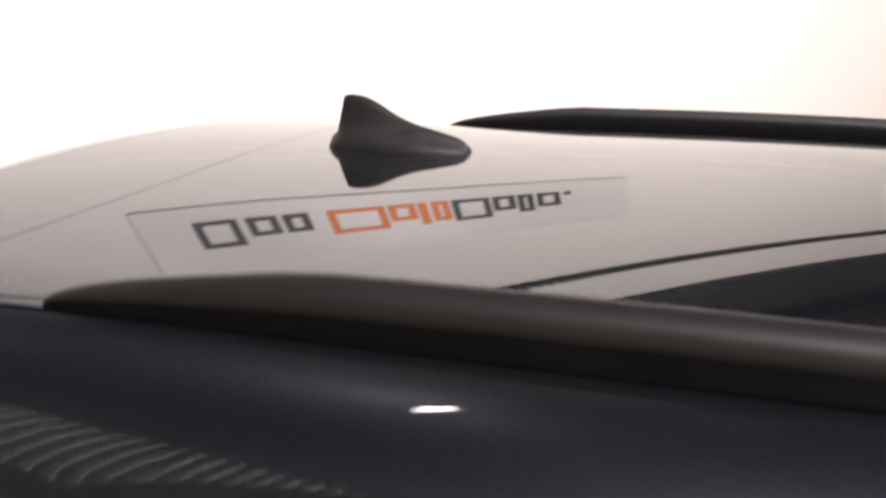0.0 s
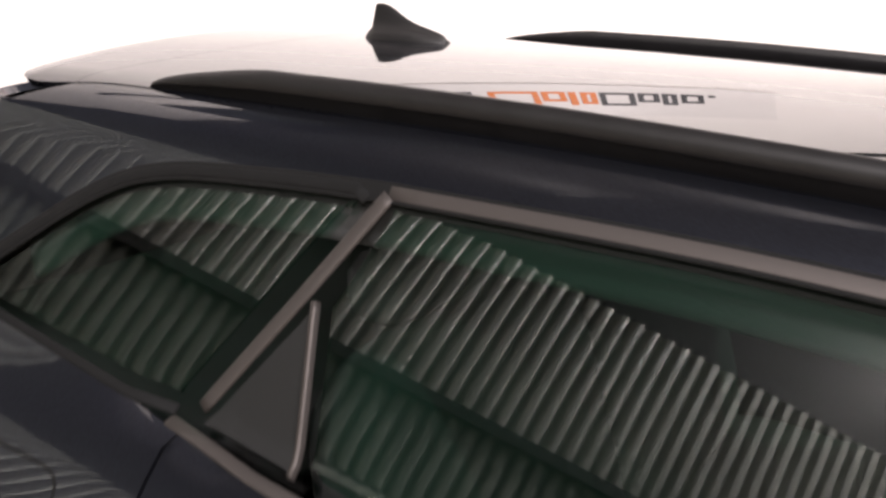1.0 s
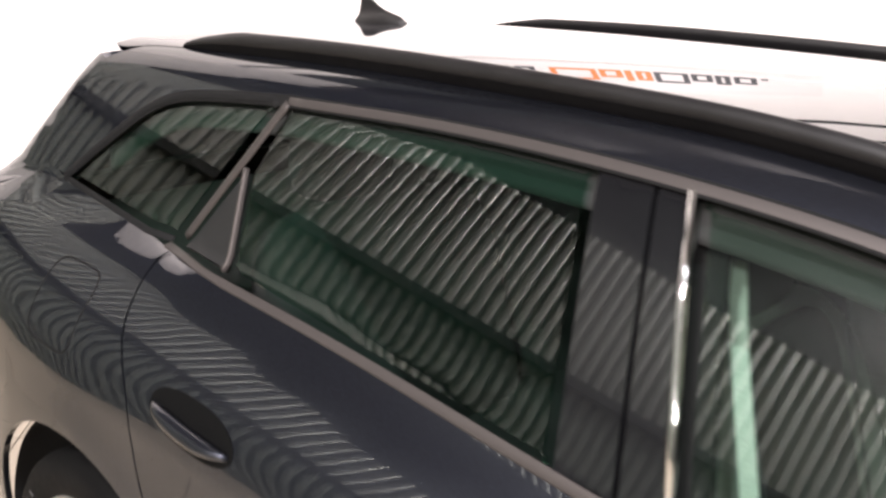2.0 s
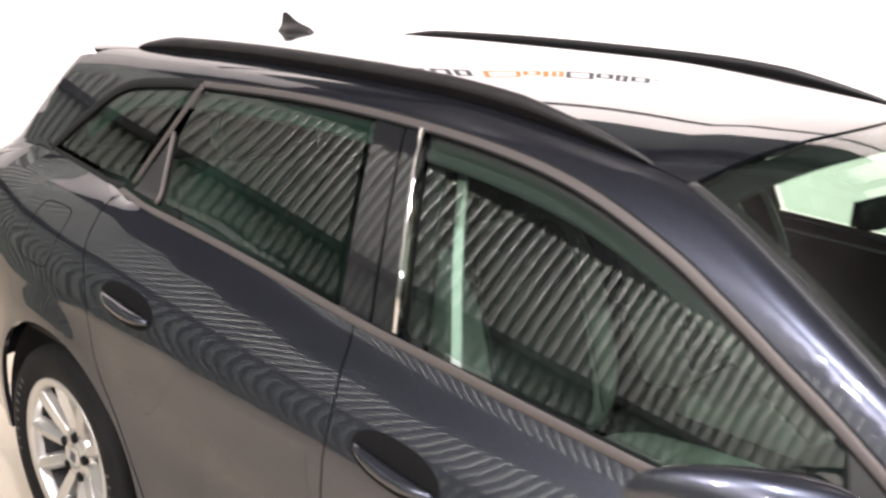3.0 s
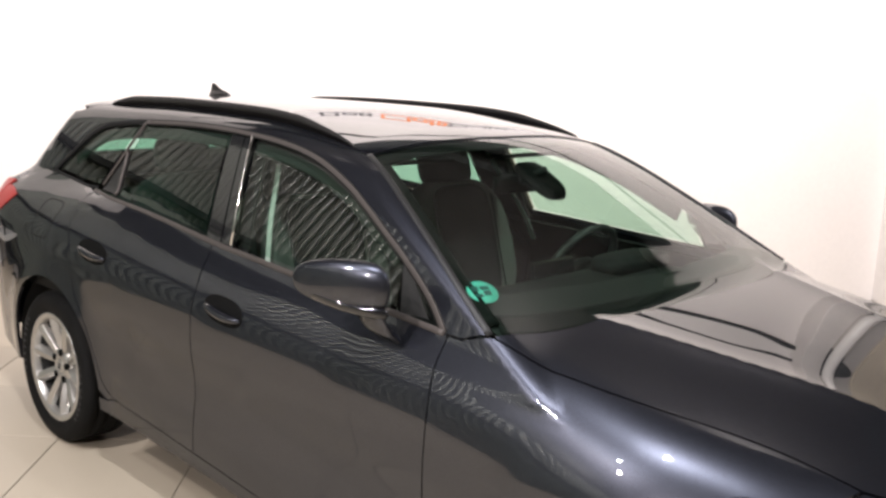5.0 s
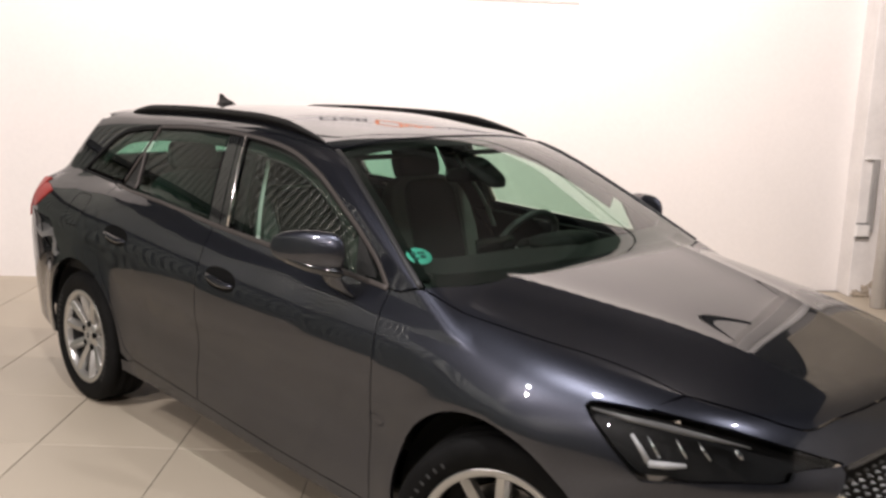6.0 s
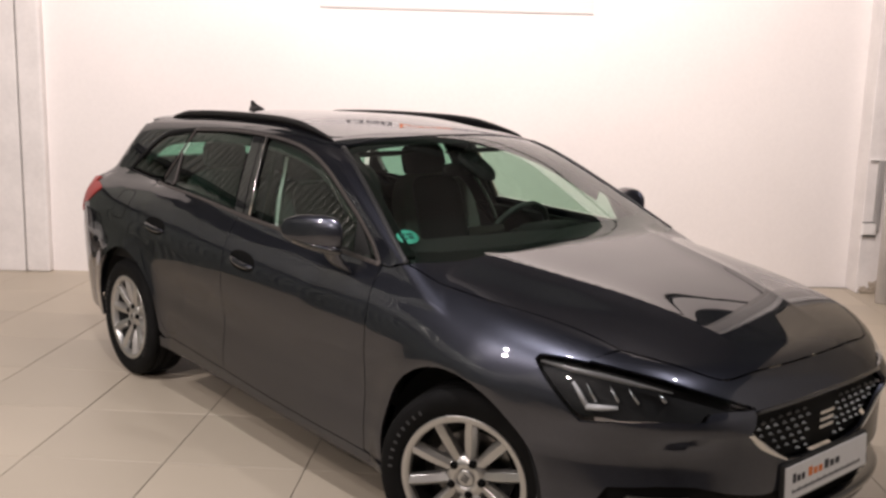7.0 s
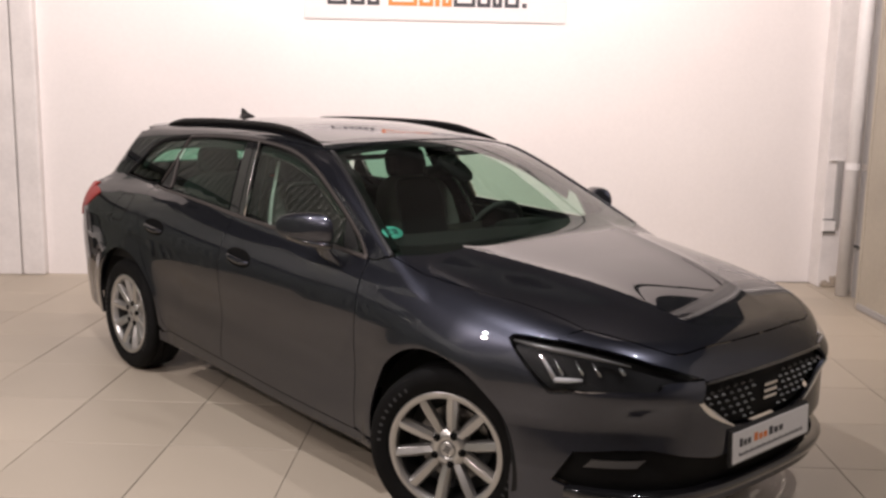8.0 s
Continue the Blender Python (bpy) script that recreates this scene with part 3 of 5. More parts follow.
# doors
front_door = np.concatenate([at_x(belt, -1.65), below(belt, -1.65, -0.515), [(-0.507, 0.9365)], gap_front[1:], below(door_foot, -1.615, -0.505)[::-1], gap_mid[::-1][:-1]])
rear_door = np.concatenate([at_x(belt, -2.575), below(belt, -2.575, -1.65), gap_mid, below(door_foot, -2.15, -1.615)[::-1], gap_rear[::-1][:-1]])
doors_f = pair("front_door", "side", front_door, PAINT, car, step=0.024)
doors_r = pair("rear_door", "side", rear_door, PAINT, car, step=0.024)

# rear quarter: between the rear door, the quarter window, the tail and the wheel arch
tail_line = spline([(-3.17, 1.10), (-3.26, 1.02), (-3.34, 0.90), (-3.42, 0.75), (-3.45, 0.55), (-3.42, 0.35), (-3.36, 0.25)], 4)
quarter = np.concatenate([gap_rear, [(-2.21, 0.305)], arc(*ARCH_R, 3, 190, 30), [(-3.07, 0.235)], tail_line[::-1], [(-3.085, 1.079)], below(belt, -3.075, -2.575)])
pair("rear_wing", "side", quarter, PAINT, car)
# sill
sill = np.concatenate([door_foot, [(-0.44, 0.247), (-0.385, 0.235), (-0.375, 0.20)], sill_foot[::-1], [(-2.265, 0.25), (-2.262, 0.305), (-2.21, 0.305)]])
pair("sill", "side", sill, PAINT, car)
# front wing, laid round the long axis so that it turns over onto the bonnet
hood_edge = [(-0.368, -0.787), (-0.30, -0.772), (-0.20, -0.753), (-0.05, -0.733), (0.09, -0.705), (0.20, -0.677), (0.33, -0.650), (0.490, -0.632)]
hood_line = on_skin("top", spline(hood_edge, 5))[0]
lamp_top = spline([(0.297, -0.816, 0.799), (0.307, -0.802, 0.8125), (0.362, -0.780, 0.816), (0.449, -0.7435, 0.812), (0.536, -0.697, 0.801), (0.627, -0.630, 0.783), (0.698, -0.565, 0.759), (0.762, -0.483, 0.728), (0.818, -0.380, 0.690)], 5)
lamp_foot = spline([(0.818, -0.380, 0.690), (0.769, -0.526, 0.695), (0.760, -0.568, 0.672), (0.677, -0.666, 0.669), (0.570, -0.746, 0.655), (0.489, -0.786, 0.642), (0.464, -0.797, 0.652), (0.387, -0.815, 0.719), (0.297, -0.816, 0.799)], 4)
wing_arch, _ = on_skin("side", arc(*ARCH_F, 10, 190, 30))
wing_gap, _ = on_skin("side", gap_front[::-1][1:])
wing = np.concatenate([
    to_lay("roll", hood_line), to_lay("roll", [(0.470, -0.69, 0.829)]), to_lay("roll", lamp_top[:16])[::-1],
    to_lay("roll", lamp_foot[::-1][1:10]), to_lay("roll", [(0.42, -0.83, 0.61), (0.39, -0.838, 0.50), (0.365, -0.842, 0.43)]),
    to_lay("roll", wing_arch),
    to_lay("roll", [(-0.44, -0.87, 0.249)]),
    to_lay("roll", wing_gap),
    to_lay("roll", [(-0.455, -0.822, 0.968)]),
])
pair("front_wing", "roll", wing, PAINT, car, step=0.016)

# bonnet
nose = spline([(0.490, -0.632), (0.580, -0.580), (0.676, -0.513), (0.726, -0.459), (0.746, -0.404), (0.755, -0.295), (0.765, -0.15), (0.768, 0.0)], 5)
cowl = spline([(-0.210, 0.0), (-0.224, -0.25), (-0.252, -0.45), (-0.290, -0.61), (-0.333, -0.72), (-0.368, -0.787)], 5)
half = np.concatenate([spline(hood_edge, 5)[:-1], nose])
bonnet = np.concatenate([half, (half * (1, -1))[::-1][1:], (cowl * (1, -1))[::-1][1:], cowl[1:-1]])
part("bonnet", panel_mesh("top", bonnet, step=0.0145), PAINT, car)

# windscreen and roof
screen_side = spline([(-0.376, -0.787), (-0.52, -0.748), (-0.64, -0.712), (-0.76, -0.676), (-0.86, -0.646), (-1.0, -0.602), (-1.09, -0.572)], 4)
screen_top = spline([(-1.09, -0.572), (-1.082, -0.45), (-1.07, -0.30), (-1.056, -0.12), (-1.052, 0.0)], 5)
left = lambda line: (line * (1, -1))[::-1]
screen = np.concatenate([cowl[:-1], screen_side, screen_top[1:], left(screen_top)[1:], left(screen_side)[1:], left(cowl)[1:-1]])
part("windscreen", panel_mesh("top", screen, step=0.035, offset=-0.004, thick=0.005, gap=0.004), SCREEN_GLASS, car, "green-tinted windscreen")
DITCH = spline([(-1.09, -0.572), (-1.2, -0.566), (-1.45, -0.550), (-1.75, -0.533), (-2.1, -0.517), (-2.5, -0.504), (-2.86, -0.490), (-2.975, -0.495)], 5)
rear_seam = spline([(-2.975, -0.495), (-2.93, -0.36), (-2.905, -0.2), (-2.90, 0.0)], 5)
roof = np.concatenate([screen_top[::-1], DITCH[1:], rear_seam[1:], left(rear_seam)[1:], left(DITCH)[1:], (screen_top * (1, -1))[1:-1]])
part("roof", panel_mesh("top", roof, step=0.04, gap=0.0008), PAINT, car, "glossy roof that mirrors the bright wall")

# side frame: screen pillar, roof edge and rear pillar round the windows
d3, _ = on_skin("top", DITCH)
s3, _ = on_skin("top", screen_side)
frame_out = np.concatenate([to_lay("roll", s3), to_lay("roll", d3[1:])])
win_side = np.concatenate([top_line, quarter_top[1:]])
w3, _ = on_skin("side", win_side)
back_edge, _ = on_skin("side", spline([(-3.08, 1.079), (-3.17, 1.095), (-3.20, 1.16), (-3.17, 1.24), (-3.09, 1.33)], 4))
side_frame = np.concatenate([frame_out, to_lay("roll", back_edge)[::-1], to_lay("roll", w3)[::-1][1:], to_lay("roll", [(-0.455, -0.822, 0.968)])])
pair("side_frame", "roll", side_frame, PAINT, car, step=0.016)

# cowl and gap fillers below the screen and the wings
cowl_back = np.array([(-0.36, 0.0), (-0.40, -0.35), (-0.46, -0.62), (-0.53, -0.745)])
cowl_fwd = np.array([(-0.10, 0.0), (-0.12, -0.33), (-0.18, -0.56), (-0.27, -0.70), (-0.33, -0.77)])
cowl_loop = np.concatenate([cowl_fwd, cowl_back[::-1], (cowl_back * (1, -1))[1:], (cowl_fwd * (1, -1))[::-1][:-1]])
for flipped in (False, True):
    part("screen_moulding", strip("top", screen_side, 0.018, 0.004, mirror=flipped), PLASTIC, car, "black windscreen moulding")
    part("screen_border", strip("top", shrink(np.concatenate([screen, screen[:1]]), 0.03)[len(cowl):len(cowl) + len(screen_side) - 2], 0.035, 0.0015, offset=-0.014, mirror=flipped), FRIT, car)
part("screen_border", strip("top", np.concatenate([screen_top, left(screen_top)[1:]]) - (-0.035, 0), 0.06, 0.0015, offset=-0.014), FRIT, car)
part("screen_border", strip("top", np.concatenate([cowl[::-1], left(cowl)[::-1][1:]])[4:-4] - (0.05, 0), 0.07, 0.0015, offset=-0.016), FRIT, car)
part("scuttle", panel_mesh("top", cowl_loop, offset=-0.022, step=0.04), PLASTIC, car, "black scuttle panel")


# glass and pillars of the side
def poly(*pts):
    return np.array(pts, float)


def top_at(x0, x1):
    l = np.concatenate([top_line, quarter_top[1:]])
    return np.concatenate([at_x(l, x0), below(l, min(x0, x1), max(x0, x1)) if x1 < x0 else below(l, x0, x1)[::-1], at_x(l, x1)])


inset = lambda p, g: shrink(dense(p, 0.02), g)
front_glass = np.concatenate([top_at(-0.72, -1.628)[:], [(-1.530, 0.992)], below(belt, -1.530, -0.70)[:], [(-0.69, 0.946)]])
pair("front_window", "side", inset(front_glass, 0.016), GLASS, car, "green-tinted side window", offset=-0.005, thick=0.004, step=0.022)
rear_glass = np.concatenate([top_at(-1.77, -2.405), [(-2.452, 1.215), (-2.42, 1.052)], below(belt, -2.42, -1.70), at_x(belt, -1.70)])
pair("rear_window", "side", inset(rear_glass, 0.014), PRIVACY, car, "dark green privacy glass", offset=-0.005, thick=0.004, step=0.022)
quarter_glass = np.concatenate([[(-2.43, 1.325)], quarter_top[2:], below(belt, -3.065, -2.60), [(-2.60, 1.060)]])
pair("quarter_window", "side", inset(quarter_glass, 0.016), PRIVACY, car, "dark green quarter window", offset=-0.005, thick=0.004, step=0.018)
b_rear = poly((-1.77, 1.345), (-1.685, 1.343), (-1.61, 0.99), (-1.70, 0.994))
b_front = poly((-1.683, 1.343), (-1.628, 1.341), (-1.530, 0.985), (-1.606, 0.990))
pair("door_pillar_cover", "side", b_rear, GLOSS_BLACK, car, "gloss black pillar cover", offset=-0.003, step=0.05)
pair("door_pillar_cover", "side", b_front, GLOSS_BLACK, car, "gloss black pillar cover", offset=-0.003, step=0.05)
fillet = poly((-2.458, 1.21), (-2.425, 1.052), (-2.56, 1.058))
pair("corner_filler", "side", fillet, PLASTIC, car, offset=-0.003, step=0.04)
mirror_tri = poly((-0.58, 0.955), (-0.69, 0.948), (-0.735, 1.075), (-0.72, 1.085))
pair("mirror_corner", "side", mirror_tri, PLASTIC, car, offset=-0.002, step=0.04)
for mirror in (False, True):
    part("window_trim", strip("side", belt[6:], 0.017, 0.0025, mirror=mirror), TRIM_METAL, car, "brushed metal trim")
    part("window_trim", strip("side", top_line, 0.017, 0.002, mirror=mirror), TRIM_METAL, car, "brushed metal trim")
    part("window_trim", strip("side", spline([(-2.404, 1.333), (-2.475, 1.215), (-2.566, 1.072)], 8), 0.017, 0.003, mirror=mirror), TRIM_METAL, car, "brushed metal trim")
    part("window_bar", strip("side", spline([(-2.455, 1.215), (-2.436, 1.13), (-2.42, 1.05)], 5), 0.008, 0.006, mirror=mirror), TRIM_METAL, car)
    part("pillar_edge", strip("side", poly((-1.632, 1.335), (-1.60, 1.22), (-1.565, 1.10), (-1.535, 0.992)), 0.010, 0.007, mirror=mirror), CHROME, car, "bright pillar edge")
    part("window_seal", strip("side", win_side, 0.024, 0.0015, mirror=mirror), RUBBER, car)
    part("window_seal", strip("side", quarter_glass[::-1], 0.014, 0.003, mirror=mirror), RUBBER, car)

# bow: bumper skin with lamps, grille and plate
grille = poly((-0.388, 0.678), (-0.13, 0.677), (0.13, 0.677), (0.388, 0.678), (0.431, 0.621), (0.346, 0.564), (0.24, 0.508), (0.12, 0.491), (-0.12, 0.491), (-0.24, 0.508), (-0.346, 0.564), (-0.431, 0.621))
def yz(p):
    """Places on the bow, given as y and z seen from the front."""
    p = np.array(p, float)
    start = np.stack([np.full(len(p), 1.2), p[:, 0], p[:, 1]], -1)
    q, _ = cast(start, np.tile((-1.0, 0, 0), (len(p), 1)), 1.2, 200)
    return to_lay("bow", q)


grille_hole = yz(dense(grille, 0.05))
lamp_loop = to_lay("bow", np.concatenate([lamp_top, lamp_foot[1:-1]]))
flip = lambda p: (p * (-1, 1))[::-1]
nose3, _ = on_skin("top", nose)
upper = np.concatenate([to_lay("bow", [(0.449, -0.7435, 0.812), (0.470, -0.69, 0.829)]), to_lay("bow", nose3)])
edge_side = to_lay("bow", np.concatenate([lamp_top[15:], lamp_foot[1:25], np.array([(0.42, -0.83, 0.61), (0.39, -0.838, 0.50), (0.365, -0.842, 0.43), (0.345, -0.84, 0.30), (0.345, -0.84, 0.235)])]))
low_edge = np.stack([np.linspace(edge_side[-1, 0], 0, 20), np.full(20, 0.225)], -1)
rim = np.concatenate([low_edge[::-1], edge_side[::-1], upper[1:]])
bumper = np.concatenate([rim, flip(rim)[1:-1]])
intake = yz(poly((-0.735, 0.440), (-0.64, 0.455), (-0.55, 0.455), (-0.34, 0.410), (0.34, 0.410), (0.55, 0.455), (0.64, 0.455), (0.735, 0.440), (0.775, 0.330), (0.70, 0.285), (0.5, 0.278), (0.17, 0.278), (-0.17, 0.278), (-0.5, 0.278), (-0.70, 0.285), (-0.775, 0.330)))
part("front_bumper", panel_mesh("bow", bumper, holes=(grille_hole, intake), step=0.020), PAINT, car)
part("grille", panel_mesh("bow", grille_hole, offset=-0.030, step=0.03), FRIT, car, "black grille")
part("lower_intake", panel_mesh("bow", intake, offset=-0.028, step=0.04), FRIT, car, "black lower intake")
for mirror in (False, True):
    part("headlamp_lens", panel_mesh("bow", lamp_loop, offset=0.001, thick=0.004, step=0.03, mirror=mirror), LENS, car, "clear headlamp lens")
    part("headlamp_housing", panel_mesh("bow", lamp_loop, offset=-0.035, thick=0.02, step=0.03, mirror=mirror), LAMP_INSIDE, car)

# tail: bumper, tailgate, its window, lamps and spoiler
back_side = spline([(-3.07, 1.335), (-3.13, 1.24), (-3.18, 1.16), (-3.17, 1.10), (-3.26, 1.02), (-3.34, 0.90), (-3.42, 0.75), (-3.45, 0.55), (-3.42, 0.35), (-3.36, 0.25)], 4)
b3, _ = on_skin("side", back_side)
rb = to_lay("stern", b3)
tail = np.concatenate([rb, (rb * (-1, 1))[::-1]])
tail_lamp = to_lay("stern", on_skin("side", spline([(-3.24, 1.02), (-3.30, 0.945), (-3.36, 0.87), (-3.395, 0.80)], 4))[0])
lamp_r = np.concatenate([tail_lamp, [(-0.50, 0.83), (-0.42, 0.89), (-0.42, 0.96), (-0.50, 0.99)]])
pane = np.array([(-0.50, 1.29), (0.50, 1.29), (0.57, 1.14), (0.45, 1.115), (-0.45, 1.115), (-0.57, 1.14)])
part("tailgate", panel_mesh("stern", tail, holes=(lamp_r, (lamp_r * (-1, 1))[::-1], pane), step=0.035), PAINT, car)
part("rear_screen", panel_mesh("stern", pane, offset=-0.004, thick=0.004), PRIVACY, car, "dark green rear window")
for mirror in (False, True):
    part("tail_lamp", panel_mesh("stern", lamp_r, offset=0.006, thick=0.03, mirror=mirror), RED_LENS, car, "red tail lamp")
edge_s = spline([(-2.975, -0.495), (-3.05, -0.498), (-3.10, -0.480), (-3.14, -0.40), (-3.17, -0.25), (-3.185, 0.0)], 5)
spoiler = np.concatenate([edge_s, left(edge_s)[1:], (left(rear_seam)[::-1])[1:], rear_seam[::-1][1:-1]])
part("tail_spoiler", panel_mesh("top", spoiler, step=0.035, gap=0.0006), PAINT, car)

# fuel flap in the wing, with its dark joint
flap = np.array([(-2.745 + 0.082 * math.copysign(abs(math.cos(q)) ** 0.4, math.cos(q)), 0.925 + 0.072 * math.copysign(abs(math.sin(q)) ** 0.4, math.sin(q))) for q in np.linspace(0, 2 * math.pi, 33)])
part("fuel_flap_joint", strip("side", flap, 0.004, 0.0009), RUBBER, car)

# tail lamps run round the corner onto the wings
wrap = spline([(-3.115, 0.972), (-3.21, 0.995), (-3.275, 0.985), (-3.325, 0.915), (-3.30, 0.868), (-3.22, 0.895), (-3.115, 0.972)], 4)[:-1]
pair("tail_lamp", "side", wrap, RED_LENS, car, "red tail lamp", offset=0.004, thick=0.012, step=0.02)
# ---- wheels ----
def wheel():
    """A tyre on a ten-spoke alloy rim; its axle is the y axis and its outer face looks to -y."""
    w = thing("wheel")
    R, rim = 0.317, 0.222
    tread = [(rim, -0.095), (rim + 0.012, -0.104), (rim + 0.045, -0.112), (R - 0.022, -0.108), (R - 0.006, -0.094), (R - 0.001, -0.080)]
    for c in (-0.050, 0.0, 0.050):
        tread += [(R, c - 0.008), (R - 0.007, c - 0.005), (R - 0.007, c + 0.005), (R, c + 0.008)]
    tread += [(R - 0.001, 0.080), (R - 0.006, 0.094), (R - 0.022, 0.108), (rim + 0.045, 0.112), (rim + 0.012, 0.104), (rim, 0.095)]
    tyre = part("tyre", lathe(tread, 96), TYRE, w, "black road tyre")
    # raised writing on the sidewall, as plain bars
    mark = material("tyre_marking", (0.05, 0.05, 0.05), rough=0.7, grain=0.3, scale=80)
    for k in range(9):
        for sgn in (0, math.pi):
            q = math.radians(150 + k * 6.5) + sgn
            b = box((0.007, 0.0024, 0.015), bevel=0.0008, segments=1)
            bmesh.ops.transform(b, matrix=Matrix.Rotation(-(q - math.pi / 2), 4, "Y"), verts=b.verts)
            bmesh.ops.translate(b, vec=(0.266 * math.cos(q), -0.1117, 0.266 * math.sin(q)), verts=b.verts)
            part("sidewall_marking", b, mark, tyre)
    part("rim_barrel", lathe([(rim + 0.006, -0.096), (rim + 0.006, -0.101), (rim + 0.002, -0.103), (rim - 0.016, -0.099), (rim - 0.020, -0.094), (rim - 0.021, -0.070)], 96), ALLOY, w, "silver alloy rim")
    part("rim_bed", lathe([(rim - 0.021, -0.070), (rim - 0.022, -0.02), (rim - 0.024, 0.09), (rim - 0.002, 0.098)], 64), ALLOY_DARK, w)
    part("rim_well", lathe([(rim - 0.018, 0.035), (0.05, 0.045)], 48), ALLOY_DARK, w)
    part("brake_disc", lathe([(0.145, 0.0), (0.145, 0.02), (0.07, 0.02), (0.07, 0.0), (0.145, 0.0)], 48), STEEL, w, "steel brake disc")
    part("brake_caliper", box((0.06, 0.06, 0.13), (0.125, 0.0, 0.02), 0.012), ALLOY_DARK, w)
    hubm = lathe([(0.078, -0.02), (0.080, -0.050), (0.072, -0.066), (0.050, -0.074), (0.034, -0.076), (0.033, -0.070), (0.0, -0.070)], 40)
    part("hub", hubm, ALLOY, w)
    for i in range(5):
        for sgn in (-1, 1):
            a0 = math.radians(90 + 72 * i + sgn * 15)
            a1 = math.radians(90 + 72 * i + sgn * 18.5)
            inner, outer = Vector((0.060 * math.cos(a0), 0, 0.060 * math.sin(a0))), Vector(((rim - 0.004) * math.cos(a1), 0, (rim - 0.004) * math.sin(a1)))
            d = (outer - inner)
            n = Vector((-d.z, 0, d.x)).normalized()
            verts, faces = [], []
            rows = 9
            for k in range(rows):
                t = k / (rows - 1)
                p = inner + d * t
                half = 0.0158 + 0.004 * math.sin(t * 2.6) + 0.012 * max(0, t - 0.85)
                y = -0.064 - 0.026 * math.sin(t * 1.45) - 0.004 * t
                deep = 0.034 - 0.012 * t
                for s, dy in ((-1.25, deep), (-1.0, 0.012 if sgn > 0 else 0.002), (-0.30 * sgn - 0.06, -0.006), (-0.30 * sgn + 0.06, -0.006), (1.0, 0.002 if sgn > 0 else 0.012), (1.25, deep)):
                    verts.append(p + n * (half * s) + Vector((0, y + dy, 0)))
            for k in range(rows - 1):
                for j in range(5):
                    a = k * 6 + j
                    faces.append((a, a + 1, a + 7, a + 6))
                faces.append((k * 6 + 5, k * 6, k * 6 + 6, k * 6 + 11))
            faces += [tuple(range(6)), tuple((rows - 1) * 6 + j for j in range(5, -1, -1))]
            bm = bmesh.new()
            bm.from_mesh(mesh_of("spoke", verts, faces, smooth=False))
            bmesh.ops.recalc_face_normals(bm, faces=bm.faces)
            bmesh.ops.bevel(bm, geom=[e for e in bm.edges if e.calc_length() > 0.012], offset=0.0015, segments=1, affect="EDGES")
            part("spoke", bm, ALLOY, w)
        q = math.radians(90 + 72 * i)
        part("wheel_bolt", lathe([(0.0, -0.060), (0.010, -0.060), (0.012, -0.052), (0.012, -0.03)], 12, (0.056 * math.cos(q), -0.003, 0.056 * math.sin(q))), PLASTIC, w)
        # a near-black plug on the hub paints the shade inside a bolt hole
        part("bolt_well", lathe([(0.0, -0.0785), (0.0135, -0.0788), (0.0145, -0.070), (0.0145, -0.03)], 16, (0.058 * math.cos(q), 0, 0.058 * math.sin(q))), CUP_DARK, w)
    cap = part("centre_cap", lathe([(0.0, -0.0775), (0.022, -0.0772), (0.029, -0.0755), (0.031, -0.070)], 32), ALLOY, w)
    part("cap_emblem", joined(box((0.026, 0.003, 0.005), (0.001, -0.0785, 0.010), 0.001), box((0.026, 0.003, 0.005), (0, -0.0785, 0.0), 0.001), box((0.026, 0.003, 0.005), (-0.001, -0.0785, -0.010), 0.001)), INK_DARK, cap)
    return w


STEER = 26.0  # the front wheels stand turned to the left
first = wheel()
first.parent = car
first.matrix_basis = pose(0.0, -0.775, 0.317, 0, 0, STEER) @ pose(0, 0, 0, 0, 24, 0)
for at in (pose(-2.688, -0.772, 0.317, 0, 8, 0), pose(0.0, 0.775, 0.317, 0, 0, 180 + STEER) @ pose(0, 0, 0, 0, 40, 0), pose(-2.688, 0.772, 0.317, 0, 5, 180)):
    copy_thing(first, at)

# wheel houses: dark shells behind the arches
for (cx, cz, r) in (ARCH_F, (-2.690, 0.312, ARCH_R[2])):
    for s in (-1, 1):
        rows = [(r + 0.004, -0.845 * s), (r + 0.012, -0.80 * s), (r + 0.012, -0.52 * s), (0.02, -0.52 * s)]
        verts = [(cx + a * math.cos(q), b, cz + a * math.sin(q)) for q in np.radians(np.linspace(-8, 188, 40)) for a, b in rows]
        faces = [(4 * k + j, 4 * k + j + 1, 4 * k + j + 5, 4 * k + j + 4) for k in range(39) for j in range(3)]
        part("wheel_house", mesh_of("house", verts, faces), PLASTIC, car, "black wheel house")
# underside
part("underbody", joined(box((2.0, 1.50, 0.06), (-1.33, 0, 0.235), 0.02), box((0.66, 1.0, 0.06), (0.36, 0, 0.24), 0.02), box((0.62, 1.0, 0.08), (-3.20, 0, 0.29), 0.03)), PLASTIC, car, "black underbody")
